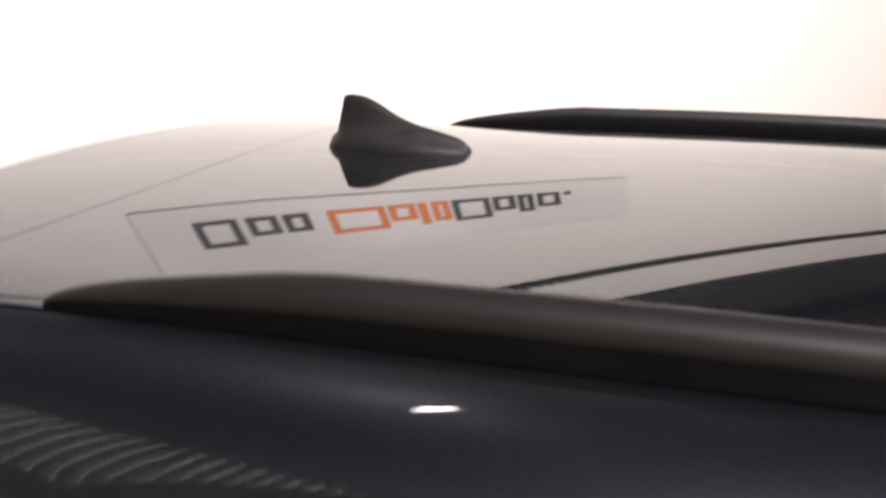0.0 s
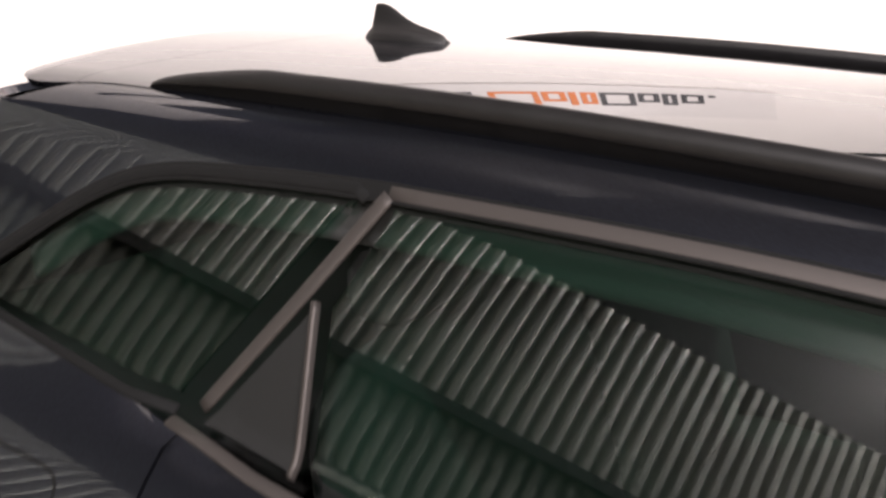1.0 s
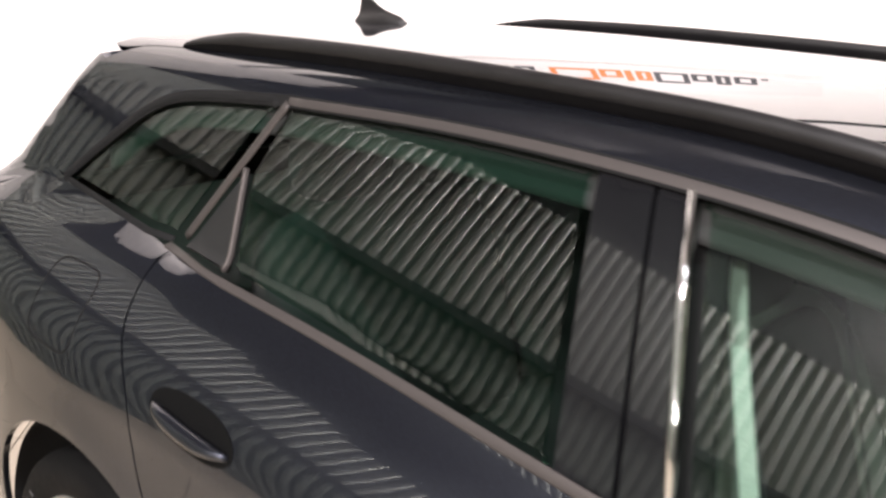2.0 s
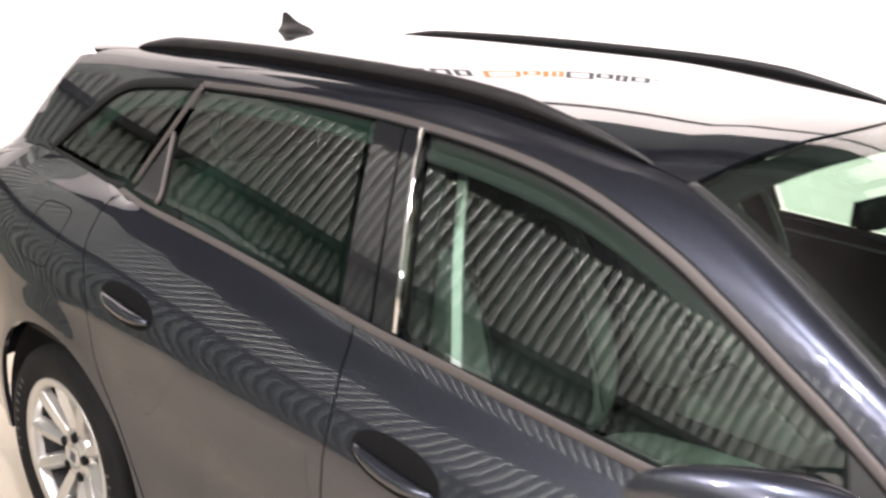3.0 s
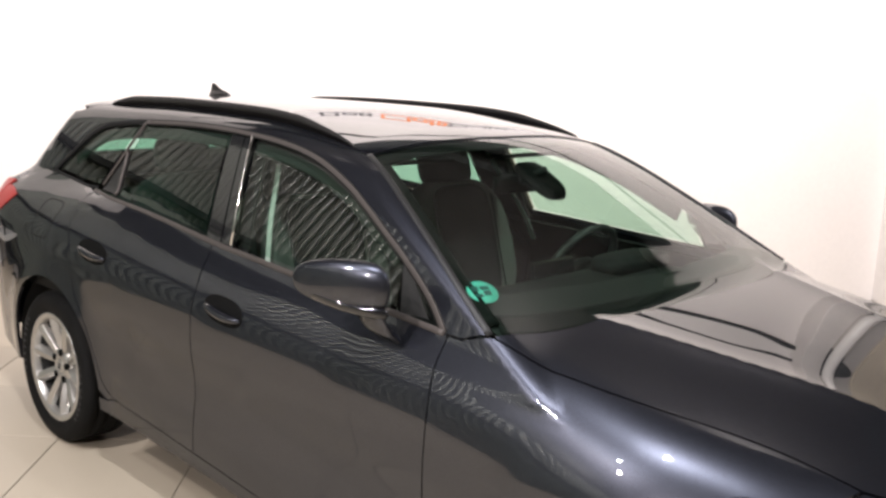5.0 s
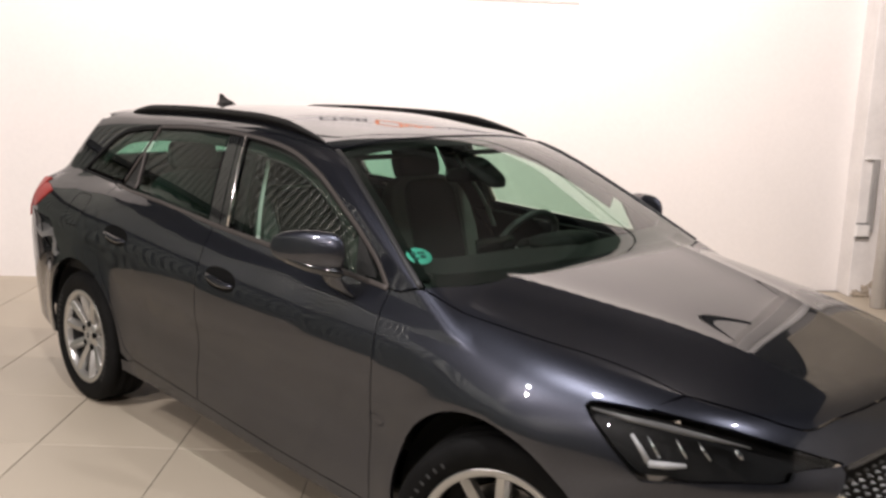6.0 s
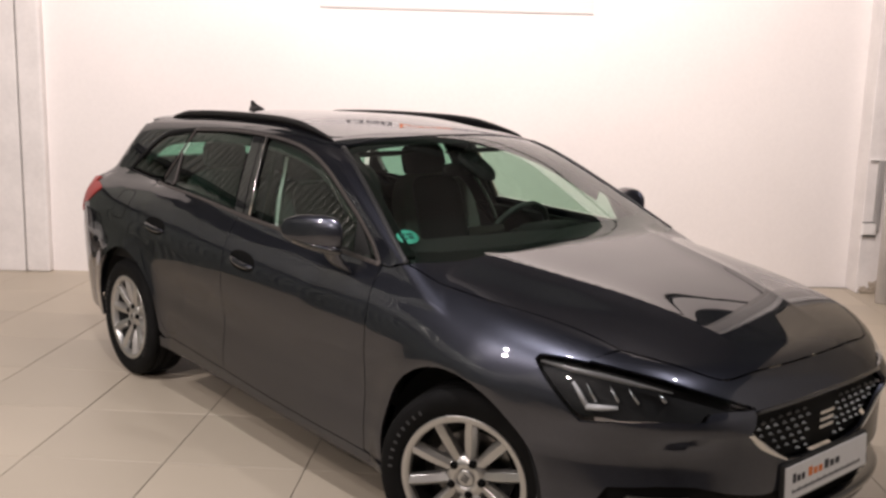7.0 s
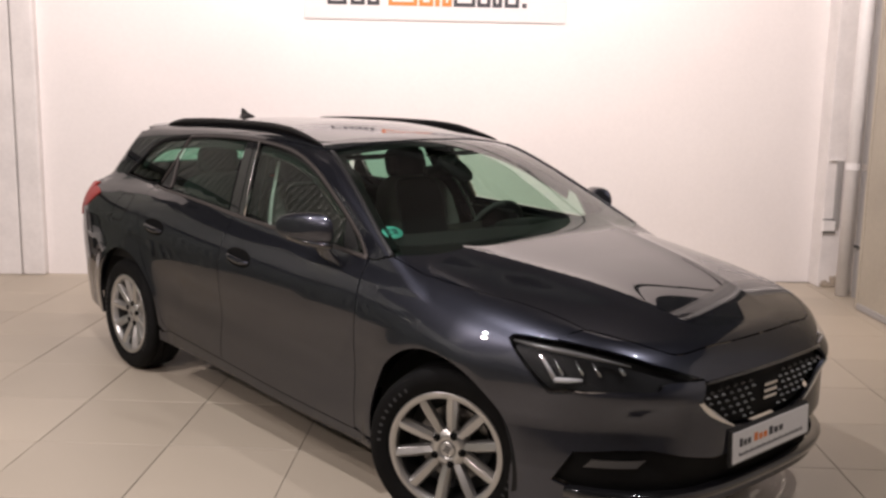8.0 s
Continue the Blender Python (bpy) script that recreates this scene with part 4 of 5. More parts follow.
# ---- rails, aerial, mirrors, handles ----
def rail(mirror):
    """A raised roof rail with pointed ends."""
    line = spline([(-2.838, -0.487), (-2.78, -0.488), (-2.6, -0.494), (-2.2, -0.508), (-1.8, -0.526), (-1.5, -0.543), (-1.28, -0.558), (-1.165, -0.567)], 7)
    p, n = on_skin("top", line)
    d = np.gradient(p, axis=0)
    d /= np.linalg.norm(d, axis=1, keepdims=True)
    s = np.cross(d, n)
    length = np.concatenate([[0], np.cumsum(np.linalg.norm(np.diff(p, axis=0), axis=1))])
    a, b = length, length[-1] - length
    swell = np.minimum(np.clip(a / 0.20, 0, 1) ** 0.55, np.clip(b / 0.30, 0, 1) ** 0.6)
    sect = [(-0.12, -0.1), (-0.12, 0.38), (-0.5, 0.48), (-0.47, 0.76), (-0.2, 0.97), (0.12, 1.0), (0.38, 0.84), (0.5, 0.50), (0.12, 0.38), (0.12, -0.1)]
    m = len(sect)
    verts = np.concatenate([[q + s[i] * (u * (0.005 + 0.019 * swell[i])) + np.array((0, 0, 1.0)) * (v * (0.002 + 0.037 * swell[i])) for u, v in sect] for i, q in enumerate(p)])
    faces = [(i * m + j, i * m + (j + 1) % m, (i + 1) * m + (j + 1) % m, (i + 1) * m + j) for i in range(len(p) - 1) for j in range(m)]
    faces += [tuple(range(m)), tuple((len(p) - 1) * m + j for j in range(m - 1, -1, -1))]
    if mirror:
        verts = verts * (1, -1, 1)
    bm = bmesh.new()
    bm.from_mesh(mesh_of("rail", verts, faces))
    bmesh.ops.recalc_face_normals(bm, faces=bm.faces)
    return smooth(bm)


for mirror in (False, True):
    part("roof_rail", rail(mirror), RAIL_BLACK, car, "satin black roof rail")


def fin():
    """A shark-fin aerial: a low boat-shaped foot that runs up into a fin."""
    rows, verts, faces = 26, [], []
    x0, x1 = -2.683, -2.834
    prof = spline([(0.0, 0.008), (0.06, 0.018), (0.20, 0.026), (0.40, 0.036), (0.54, 0.047), (0.66, 0.060), (0.76, 0.0680), (0.87, 0.0705), (0.925, 0.066), (0.935, 0.040), (0.95, 0.026), (1.0, 0.016)], 6)
    for i in range(rows):
        t = i / (rows - 1)
        x = x0 + (x1 - x0) * t
        h = 0.87 * float(np.interp(t, prof[:, 0], prof[:, 1]))
        base = 0.026 * math.sin(math.pi * (0.08 + 0.86 * t)) ** 0.6
        spot = on_skin("top", [(x, 0.0)])[0][0]
        x, zb = float(spot[0]), float(spot[2]) - 0.002
        half = [(-1.0, 0.0), (-0.98, 0.12), (-0.80, 0.28), (-0.42, 0.42), (-0.22, 0.6), (-0.14, 0.8), (-0.09, 0.95), (0.0, 1.0)]
        sec = half + [(-a, b) for a, b in half[-2::-1]]
        low = min(h, 0.030)
        for a, b in sec:
            z = b / 0.42 * low * 0.75 if b <= 0.42 else low * 0.75 + (b - 0.42) / 0.58 * (h - low * 0.75)
            verts.append((x, a * base, zb + z))
    m = 15
    for i in range(rows - 1):
        for j in range(m - 1):
            faces.append((i * m + j, i * m + j + 1, (i + 1) * m + j + 1, (i + 1) * m + j))
    faces += [tuple(range(m)), tuple((rows - 1) * m + j for j in range(m - 1, -1, -1))]
    bm = bmesh.new()
    bm.from_mesh(mesh_of("fin", verts, faces))
    bmesh.ops.recalc_face_normals(bm, faces=bm.faces)
    return smooth(bm)


part("roof_aerial", fin(), RAIL_BLACK, car, "black shark-fin aerial")


def loft(rows, sides=28, power=2.4):
    """A closed shell through rounded sections: rows of (y, x, z, half depth, half height)."""
    verts, faces = [], []
    for y, cx, cz, hx, hz in rows:
        for k in range(sides):
            q = 2 * math.pi * k / sides
            c, d = math.cos(q), math.sin(q)
            verts.append((cx + hx * math.copysign(abs(c) ** (2 / power), c), y, cz + hz * math.copysign(abs(d) ** (2 / power), d)))
    n = len(rows)
    for i in range(n - 1):
        for k in range(sides):
            l = (k + 1) % sides
            faces.append((i * sides + k, i * sides + l, (i + 1) * sides + l, (i + 1) * sides + k))
    faces += [tuple(range(sides)), tuple((n - 1) * sides + k for k in range(sides - 1, -1, -1))]
    bm = bmesh.new()
    bm.from_mesh(mesh_of("shell", verts, faces))
    return smooth(bm)


def door_mirror(sgn):
    """A swept mirror shell on a slanting arm; y runs outwards from the door while it is shaped."""
    base = Matrix.Translation((-0.765, sgn * 0.938, 1.062)) @ Matrix.Diagonal((1, 0.82 * sgn, 1, 1))

    def put(bm):
        bmesh.ops.transform(bm, matrix=base, verts=bm.verts)
        bmesh.ops.recalc_face_normals(bm, faces=bm.faces)
        return bm

    knots = ((-0.066, 0.078, -0.004, 0.030, 0.034), (-0.064, 0.078, -0.004, 0.048, 0.050), (-0.058, 0.074, -0.003, 0.062, 0.060), (-0.044, 0.062, -0.001, 0.074, 0.065), (-0.014, 0.030, 0.0, 0.080, 0.066),
             (0.022, -0.015, 0.0, 0.076, 0.062), (0.046, -0.055, -0.001, 0.064, 0.053), (0.060, -0.085, -0.002, 0.048, 0.042), (0.068, -0.105, -0.004, 0.030, 0.029), (0.072, -0.118, -0.005, 0.012, 0.012))
    body = part("door_mirror", put(loft(spline(knots, 4))), PAINT, car, "dark blue-grey door mirror shell")
    under = ((-0.062, 0.080, -0.064, 0.040, 0.010), (-0.054, 0.076, -0.066, 0.060, 0.018), (-0.02, 0.042, -0.062, 0.070, 0.018), (0.022, -0.010, -0.054, 0.064, 0.015), (0.047, -0.050, -0.045, 0.050, 0.010), (0.061, -0.080, -0.036, 0.030, 0.005))
    part("mirror_foot", put(loft(spline(under, 3), 24, 2.8)), GLOSS_BLACK, body)
    part("mirror_glass", put(cushion((0.008, 0.105, 0.090), 4.0, 10, 24, lambda x, y, z: (x - 0.055 - 1.1 * y, y, z))), MIRROR, body, "mirror glass")
    arm = ((-0.030, 0.060, -0.060, 0.060, 0.018), (-0.048, 0.070, -0.080, 0.054, 0.022), (-0.062, 0.083, -0.104, 0.046, 0.022), (-0.092, 0.096, -0.128, 0.038, 0.018), (-0.112, 0.106, -0.146, 0.030, 0.010))
    part("mirror_arm", put(loft(spline(arm, 3), 20, 2.6)), PAINT, body)


for sgn in (-1, 1):
    door_mirror(sgn)


def door_handle(cx, cz, mirror, parent):
    """A flush grip bar over a near-black oval that paints the shade of a cup."""
    tilt = math.tan(math.radians(-5))
    oval = [(cx + 0.112 * math.copysign(abs(math.cos(q)) ** 0.85, math.cos(q)), cz + 0.041 * math.copysign(abs(math.sin(q)) ** 0.9, math.sin(q)) + tilt * 0.104 * math.cos(q)) for q in np.linspace(0, 2 * math.pi, 32, endpoint=False)]
    part("handle_cup", panel_mesh("side", np.array(oval), offset=0.0012, thick=0.008, step=0.02, mirror=mirror), CUP_DARK, parent, "near-black oval painted as the shade in a handle cup")
    t = np.linspace(-1, 1, 21)
    half = 0.0045 + 0.0118 * (1 - np.abs(t) ** 2.6)
    line = np.stack([cx + 0.103 * t, cz - 0.014 + 0.011 * t**2 + tilt * 0.103 * t], -1)
    p, n = on_skin("side", line, 0.003)
    d = np.gradient(p, axis=0)
    d /= np.linalg.norm(d, axis=1, keepdims=True)
    u = np.cross(n, d)
    u *= np.sign(u[:, 2:3])
    lift = 0.021 * (1 - np.abs(t) ** 5)
    sect = [(-1.0, -0.3), (-0.95, 0.3), (-0.6, 0.8), (0.0, 1.0), (0.7, 0.85), (1.0, 0.45), (1.0, -0.3)]
    m = len(sect)
    verts = np.concatenate([[q + u[i] * (a * half[i]) + n[i] * (b * lift[i]) for a, b in sect] for i, q in enumerate(p)])
    faces = [(i * m + j, i * m + (j + 1) % m, (i + 1) * m + (j + 1) % m, (i + 1) * m + j) for i in range(len(p) - 1) for j in range(m)]
    faces += [tuple(range(m)), tuple((len(p) - 1) * m + j for j in range(m - 1, -1, -1))]
    if mirror:
        verts = verts * (1, -1, 1)
    bm = bmesh.new()
    bm.from_mesh(mesh_of("grip", verts, faces))
    bmesh.ops.recalc_face_normals(bm, faces=bm.faces)
    part("door_handle", smooth(bm), PAINT, parent)


for k, mirror in enumerate((False, True)):
    door_handle(-1.415, 0.816, mirror, doors_f[k])
    door_handle(-2.286, 0.862, mirror, doors_r[k])
# ---- lamps, grille, plate ----
def stud_rows():
    out = []
    for r, z in enumerate(np.arange(0.513, 0.672, 0.026)):
        for k in range(-9, 10):
            y = (k + 0.5 * (r % 2)) * 0.046
            if within(grille, np.array([(y, z)]))[0] and within(shrink(dense(grille, 0.03), 0.018), np.array([(y, z)]))[0] and abs(y) > 0.075:
                out.append((y, z))
    return out


def stud_mesh():
    v = [(0, -0.011, 0), (0, 0, 0.0075), (0, 0.011, 0), (0, 0, -0.0075), (0.013, 0.002, 0.003)]
    return mesh_of("stud", v, [(0, 3, 4), (3, 2, 4), (2, 1, 4), (1, 0, 4)], smooth=False)


STUD_METAL = material("grille_stud", (0.10, 0.098, 0.095), rough=0.4, metal=0.7)
studs = stud_mesh()
grille_ob = [o for o in car.children if o.name.startswith("grille")][0]
for y, z in stud_rows():
    q, n = on_skin("bow", yz([(y, z)]), -0.026)
    part("grille_stud", studs, STUD_METAL, grille_ob, m=Matrix.Translation(Vector(q[0])) @ Vector(n[0]).to_track_quat("X", "Z").to_matrix().to_4x4())
# bright angled mouldings at the lower corners of the grille
for s in (-1, 1):
    line = spline([(0.432 * s, 0.624), (0.395 * s, 0.595), (0.342 * s, 0.560), (0.285 * s, 0.528), (0.235 * s, 0.504)], 6)
    part("grille_moulding", strip("bow", yz(line), np.interp(np.linspace(0, 1, len(line)), (0, 0.4, 1), (0.016, 0.024, 0.006)), 0.006), CHROME, car, "bright grille moulding")
part("grille_frame", strip("bow", yz(spline([(-0.39, 0.681), (-0.2, 0.681), (0, 0.681), (0.2, 0.681), (0.39, 0.681)], 8)), 0.012, 0.005), GLOSS_BLACK, car)
# emblem: plain bright bars in place of the badge
for dz, wd in ((0.024, 0.085), (0.0, 0.085), (-0.024, 0.085)):
    q, n = on_skin("bow", yz([(0.0, 0.590 + dz)]), -0.010)
    part("emblem_bar", box((0.010, wd, 0.013), bevel=0.003), CHROME, car, "plain bright emblem bar", m=Matrix.Translation(Vector(q[0])))
# plate with its holder
plate = part("plate_holder", box((0.020, 0.535, 0.135), bevel=0.006), PLASTIC, car, m=pose(0.855, 0, 0.427, 0, -3, 0))
board = part("front_plate", box((0.006, 0.520, 0.112), (0.012, 0, 0), 0.002), WHITE_PLATE, plate, "white plate with dark and orange print bars")
for y0, y1, z, h, mat in ((-0.225, -0.145, 0.014, 0.030, INK_DARK), (-0.130, -0.035, 0.014, 0.030, INK_ORANGE), (-0.030, 0.075, 0.014, 0.030, INK_DARK), (-0.225, 0.215, -0.028, 0.012, INK_DARK)):
    n = max(3, int((y1 - y0) / 0.028)) if h > 0.02 else 34
    step = (y1 - y0) / n
    bars = bmesh.new()
    for k in range(n):
        hh = h * (0.72 + 0.28 * ((k * 7) % 3 == 0))
        bars = joined(bars, box((0.0012, step * (0.72 if h > 0.02 else 0.6), hh), (0.0154, y0 + step * (k + 0.5), z + (hh - h) / 2)))
    part("print_bar", bars, mat, board)

# headlamps: a bright angled light bar with small reflector fins and a pale upper guide
for s in (1, -1):
    def lp(p, off):
        q, n = on_skin("bow", to_lay("bow", np.array(p, float)), off)
        return q * (1, s, 1)
    part("light_bar", tube(lp([(0.433, -0.785, 0.752), (0.458, -0.783, 0.725), (0.487, -0.780, 0.690)], -0.014), [0.005, 0.007, 0.008], 8), LAMP_CLEAR, car, "pale angled light bar")
    part("light_bar", tube(lp([(0.487, -0.781, 0.687), (0.529, -0.758, 0.690), (0.571, -0.733, 0.695)], -0.014), [0.012, 0.012, 0.007], 8, flat=0.8), LAMP_CLEAR, car, "pale angled light bar")
    for line in (((0.468, -0.765, 0.756), (0.488, -0.765, 0.732), (0.511, -0.763, 0.706)), ((0.531, -0.726, 0.758), (0.550, -0.727, 0.734), (0.568, -0.724, 0.714)), ((0.576, -0.692, 0.758), (0.596, -0.693, 0.736), (0.616, -0.687, 0.714))):
        part("reflector_fin", tube(lp(line, -0.022), [0.004, 0.007, 0.010], 6, flat=0.5), LAMP_CHROME, car, "bright lamp reflector fin")
    part("reflector_block", tube(lp([(0.652, -0.635, 0.745), (0.663, -0.632, 0.733), (0.674, -0.629, 0.722)], -0.022), [0.008, 0.012, 0.010], 6, flat=0.6), LAMP_CHROME, car)
    a = lp([(0.312, -0.801, 0.797), (0.409, -0.772, 0.788), (0.500, -0.726, 0.780), (0.583, -0.673, 0.767), (0.670, -0.599, 0.748)], -0.014)
    part("light_guide", tube(a, [0.004, 0.009, 0.010, 0.008, 0.003], 8), LAMP_GUIDE, car, "smoky upper light guide")
# fog reflectors and lower lip
for mirror in (False, True):
    part("fog_reflector", panel_mesh("bow", to_lay("bow", np.array([(0.603, -0.708, 0.419), (0.741, -0.572, 0.422), (0.723, -0.601, 0.394), (0.581, -0.724, 0.388)])), offset=-0.012, mirror=mirror, step=0.04), material("fog_lens", (0.07, 0.066, 0.062), rough=0.3, coat=0.6), car, "smoky fog lamp strip")
lip = spline([(-0.75, 0.300), (-0.5, 0.290), (-0.25, 0.286), (0, 0.284), (0.25, 0.286), (0.5, 0.290), (0.75, 0.300)], 6)
part("bumper_lip", strip("bow", yz(lip), 0.036, 0.024), GLOSS_BLACK, car, "gloss black bumper lip")
# clear sticker disc behind the windscreen's lower corner
q, n = on_skin("top", [(-0.490, -0.691)], -0.013)
disc = part("windscreen_sticker", lathe([(0.0, 0.0), (0.043, 0.0), (0.0435, 0.001), (0.0, 0.001)], 40), STICKER, car, "round green sticker", m=Matrix.Translation(Vector(q[0])) @ Vector(-n[0]).to_track_quat("Y", "Z").to_matrix().to_4x4())
for dx, dz, w, h in ((-0.018, 0.012, 0.018, 0.018), (0.010, 0.014, 0.026, 0.012), (0.012, -0.006, 0.02, 0.018), (-0.014, -0.014, 0.02, 0.012)):
    part("sticker_print", box((w, 0.0012, h), (dx, -0.0008, dz), 0.0), STICKER_DARK, disc)
# ---- the cabin ----
part("headliner", panel_mesh("top", roof, step=0.06, offset=-0.03, gap=0.035), LINING, car, "dark headliner")
pair("pillar_trim", "roll", side_frame, LINING, car, offset=-0.022, step=0.05, gap=0.010)
for mirror in (False, True):
    part("window_surround", strip("side", np.concatenate([top_line[14:], quarter_top[1:25]]) - (0, 0.020), 0.066, 0.006, offset=-0.034, mirror=mirror), LINING, car, "dark trim over the side windows")
for name, line in (("door_card", front_door), ("door_card", rear_door)):
    pair(name, "side", line, CABIN, car, offset=-0.06, step=0.06, gap=0.0)
wing_trim = np.concatenate([[(-2.575, 1.045), (-2.50, 0.75), (-2.40, 0.62)], [(-3.30, 0.62), (-3.28, 0.9), (-3.10, 1.07), (-2.8, 1.06)]])
pair("load_side_trim", "side", wing_trim, CABIN, car, offset=-0.05, step=0.06, gap=0.0)
pillar_in = poly((-1.80, 1.33), (-1.60, 1.33), (-1.50, 0.97), (-1.72, 0.97))
pair("door_pillar_trim", "side", pillar_in, CABIN, car, offset=-0.05, step=0.06)
part("cabin_floor", box((2.9, 1.40, 0.04), (-1.85, 0, 0.40), 0.01), CABIN, car)
part("bulkhead", box((0.05, 1.40, 0.50), (-0.52, 0, 0.64), 0.01), CABIN, car)
part("load_cover", box((0.80, 1.12, 0.03), (-2.95, 0, 0.93), 0.008), CABIN, car)

# dashboard: a deep top that rolls over to the cabin
def dash(x, y, z):
    return (x - 0.30 * (y / 0.7) ** 2 * 0.5, y, z - 0.05 * (y / 0.7) ** 2 + (0.02 if x > 0 else 0.0) * 1.0)


bm = cushion((0.52, 1.36, 0.20), 5.0, 14, 36, dash)
bmesh.ops.translate(bm, vec=(-0.60, 0, 0.855), verts=bm.verts)
part("dashboard", bm, CABIN, car, "dark soft dashboard")
bm = cushion((0.16, 0.36, 0.07), 3.5, 10, 20)
bmesh.ops.translate(bm, vec=(-0.74, 0.36, 0.965), verts=bm.verts)
part("instrument_hood", bm, CABIN, car)
part("centre_screen", box((0.014, 0.22, 0.12), bevel=0.006), GLOSS_BLACK, car, m=pose(-0.82, 0.03, 0.94, 0, -12, 0))
part("centre_console", box((0.75, 0.20, 0.20), (-1.15, 0, 0.53), 0.03), CABIN, car)

# steering wheel
wheel_m = Matrix.Translation((-0.955, 0.352, 0.905)) @ Matrix.Rotation(math.radians(24), 4, "Y")
ring = [(0, 0.184 * math.cos(q), 0.176 * math.sin(q)) for q in np.linspace(0, 2 * math.pi, 48, endpoint=False)]
sw = part("steering_wheel", tube(ring, 0.0155, 10, closed=True), material("wheel_leather", (0.03, 0.03, 0.03), rough=0.45, grain=0.2, scale=300, bump=0.2), car, "dark leather steering wheel", m=wheel_m)
bm = cushion((0.05, 0.13, 0.11), 3.0, 10, 18)
part("airbag_cover", bm, CABIN, sw, m=Matrix.Translation((0.012, 0, -0.005)))
for y, z in ((0.115, 0.0), (-0.115, 0.0), (0.0, -0.115)):
    part("wheel_spoke", box((0.018, 0.13 if y else 0.05, 0.032 if y else 0.13), (0.012, y, z), 0.007), material("spoke_silver", (0.35, 0.35, 0.34), rough=0.35, metal=0.8) if y else CABIN, sw)
part("steering_column", tube([(0.02, 0, 0), (0.30, 0, -0.02)], 0.04, 12), CABIN, sw)

# inside mirror and the sensor housing on the screen
bm = cushion((0.035, 0.225, 0.062), 4.0, 12, 24)
im = part("inside_mirror", bm, CUP_DARK, car, "dark inside mirror", m=pose(-0.985, 0.02, 1.236, 0, 0, -8))
part("inside_mirror_glass", box((0.003, 0.205, 0.05), (-0.0185, 0, 0), 0.001), MIRROR, im)
part("mirror_stem", tube([(0.0, 0.0, 0.0), (0.05, 0.0, 0.03), (0.12, 0.0, 0.06)], 0.014, 10), CABIN, im)
bm = cushion((0.17, 0.13, 0.05), 3.5, 10, 20, lambda x, y, z: (x, y * (1 - 1.5 * x), z - 0.50 * x))
part("sensor_housing", bm, CUP_DARK, car, m=Matrix.Translation((-0.90, 0.03, 1.255)))
for y in (0.36, -0.36):
    part("sun_visor", box((0.15, 0.34, 0.014), bevel=0.006), LINING, car, m=pose(-1.20, y * 0.9, 1.300, 0, -10, 0))


def seat(y):
    """A front seat: cushion, bolstered backrest with a lighter middle, head restraint on two posts."""
    s = part("front_seat", cushion((0.52, 0.50, 0.16), 4.0, 12, 24, lambda a, b, c: (a, b, c + 0.10 * a + 0.035 * (abs(b) / 0.25) ** 4)), CLOTH_LIGHT, car, "grey cloth front seat", m=Matrix.Translation((-1.22, y, 0.60)))
    lean = Matrix.Translation((-0.30, 0, 0.04)) @ Matrix.Rotation(math.radians(-17), 4, "Y")

    def back(a, b, c):
        wide = 1.0 - 0.26 * max(c / 0.32, 0) ** 2.2
        bolster = 0.045 * (abs(b) / 0.25) ** 4 * (1 - 0.5 * max(c / 0.32, 0))
        return (a + bolster, b * wide, c)

    part("backrest", cushion((0.15, 0.52, 0.56), 4.2, 22, 30, lambda a, b, c: back(a, b, c)), CLOTH_LIGHT, s, m=lean @ Matrix.Translation((0, 0, 0.25)))
    part("backrest_panel", cushion((0.05, 0.36, 0.50), 4.0, 14, 20), CLOTH, s, m=lean @ Matrix.Translation((0.062, 0, 0.25)))
    for k in (-1, 1):
        seam = [(0.072 + 0.02, k * 0.165, 0.04 + 0.045 * i) for i in range(10)]
        part("seat_seam", tube(seam, 0.003, 6), INK_DARK, s, m=lean)
        part("headrest_post", tube([(0, k * 0.07, 0.47), (0, k * 0.07, 0.56)], 0.007, 8), STEEL, s, m=lean)
    part("headrest", cushion((0.10, 0.27, 0.20), 3.2, 14, 24), CLOTH, s, m=lean @ Matrix.Translation((0.01, 0, 0.590)))


for y in (-0.36, 0.36):
    seat(y)
bench = part("rear_bench", cushion((0.50, 1.26, 0.16), 5.0, 12, 30), CLOTH, car, "dark cloth rear bench", m=Matrix.Translation((-2.10, 0, 0.60)))
for y, w in ((-0.32, 0.62), (0.32, 0.62)):
    part("rear_backrest", cushion((0.14, w, 0.56), 4.5, 16, 28), CLOTH, bench, m=Matrix.Translation((-0.30, y, 0.26)) @ Matrix.Rotation(math.radians(-20), 4, "Y"))
for y in (-0.36, 0.0, 0.36):
    part("rear_headrest", cushion((0.09, 0.25, 0.17 if y else 0.12), 3.2, 12, 22), CLOTH, bench, m=Matrix.Translation((-0.43, y, 0.60 if y else 0.55)))
# belts on the door pillars
for s in (-1, 1):
    pts = [(-1.600, s * 0.535, 1.262), (-1.562, s * 0.58, 1.17), (-1.517, s * 0.628, 1.08), (-1.477, s * 0.665, 0.985), (-1.45, s * 0.69, 0.90)]
    verts, faces = [], []
    for p in spline(pts, 4):
        verts += [(p[0] - 0.012, p[1], p[2]), (p[0] + 0.012, p[1], p[2]), (p[0] + 0.012, p[1] - s * 0.003, p[2]), (p[0] - 0.012, p[1] - s * 0.003, p[2])]
    n = len(verts) // 4
    faces = [(4 * i + j, 4 * i + (j + 1) % 4, 4 * i + 4 + (j + 1) % 4, 4 * i + 4 + j) for i in range(n - 1) for j in range(4)]
    part("seat_belt", mesh_of("belt", verts, faces, smooth=False), BELT_CLOTH, car, "pale seat belt")
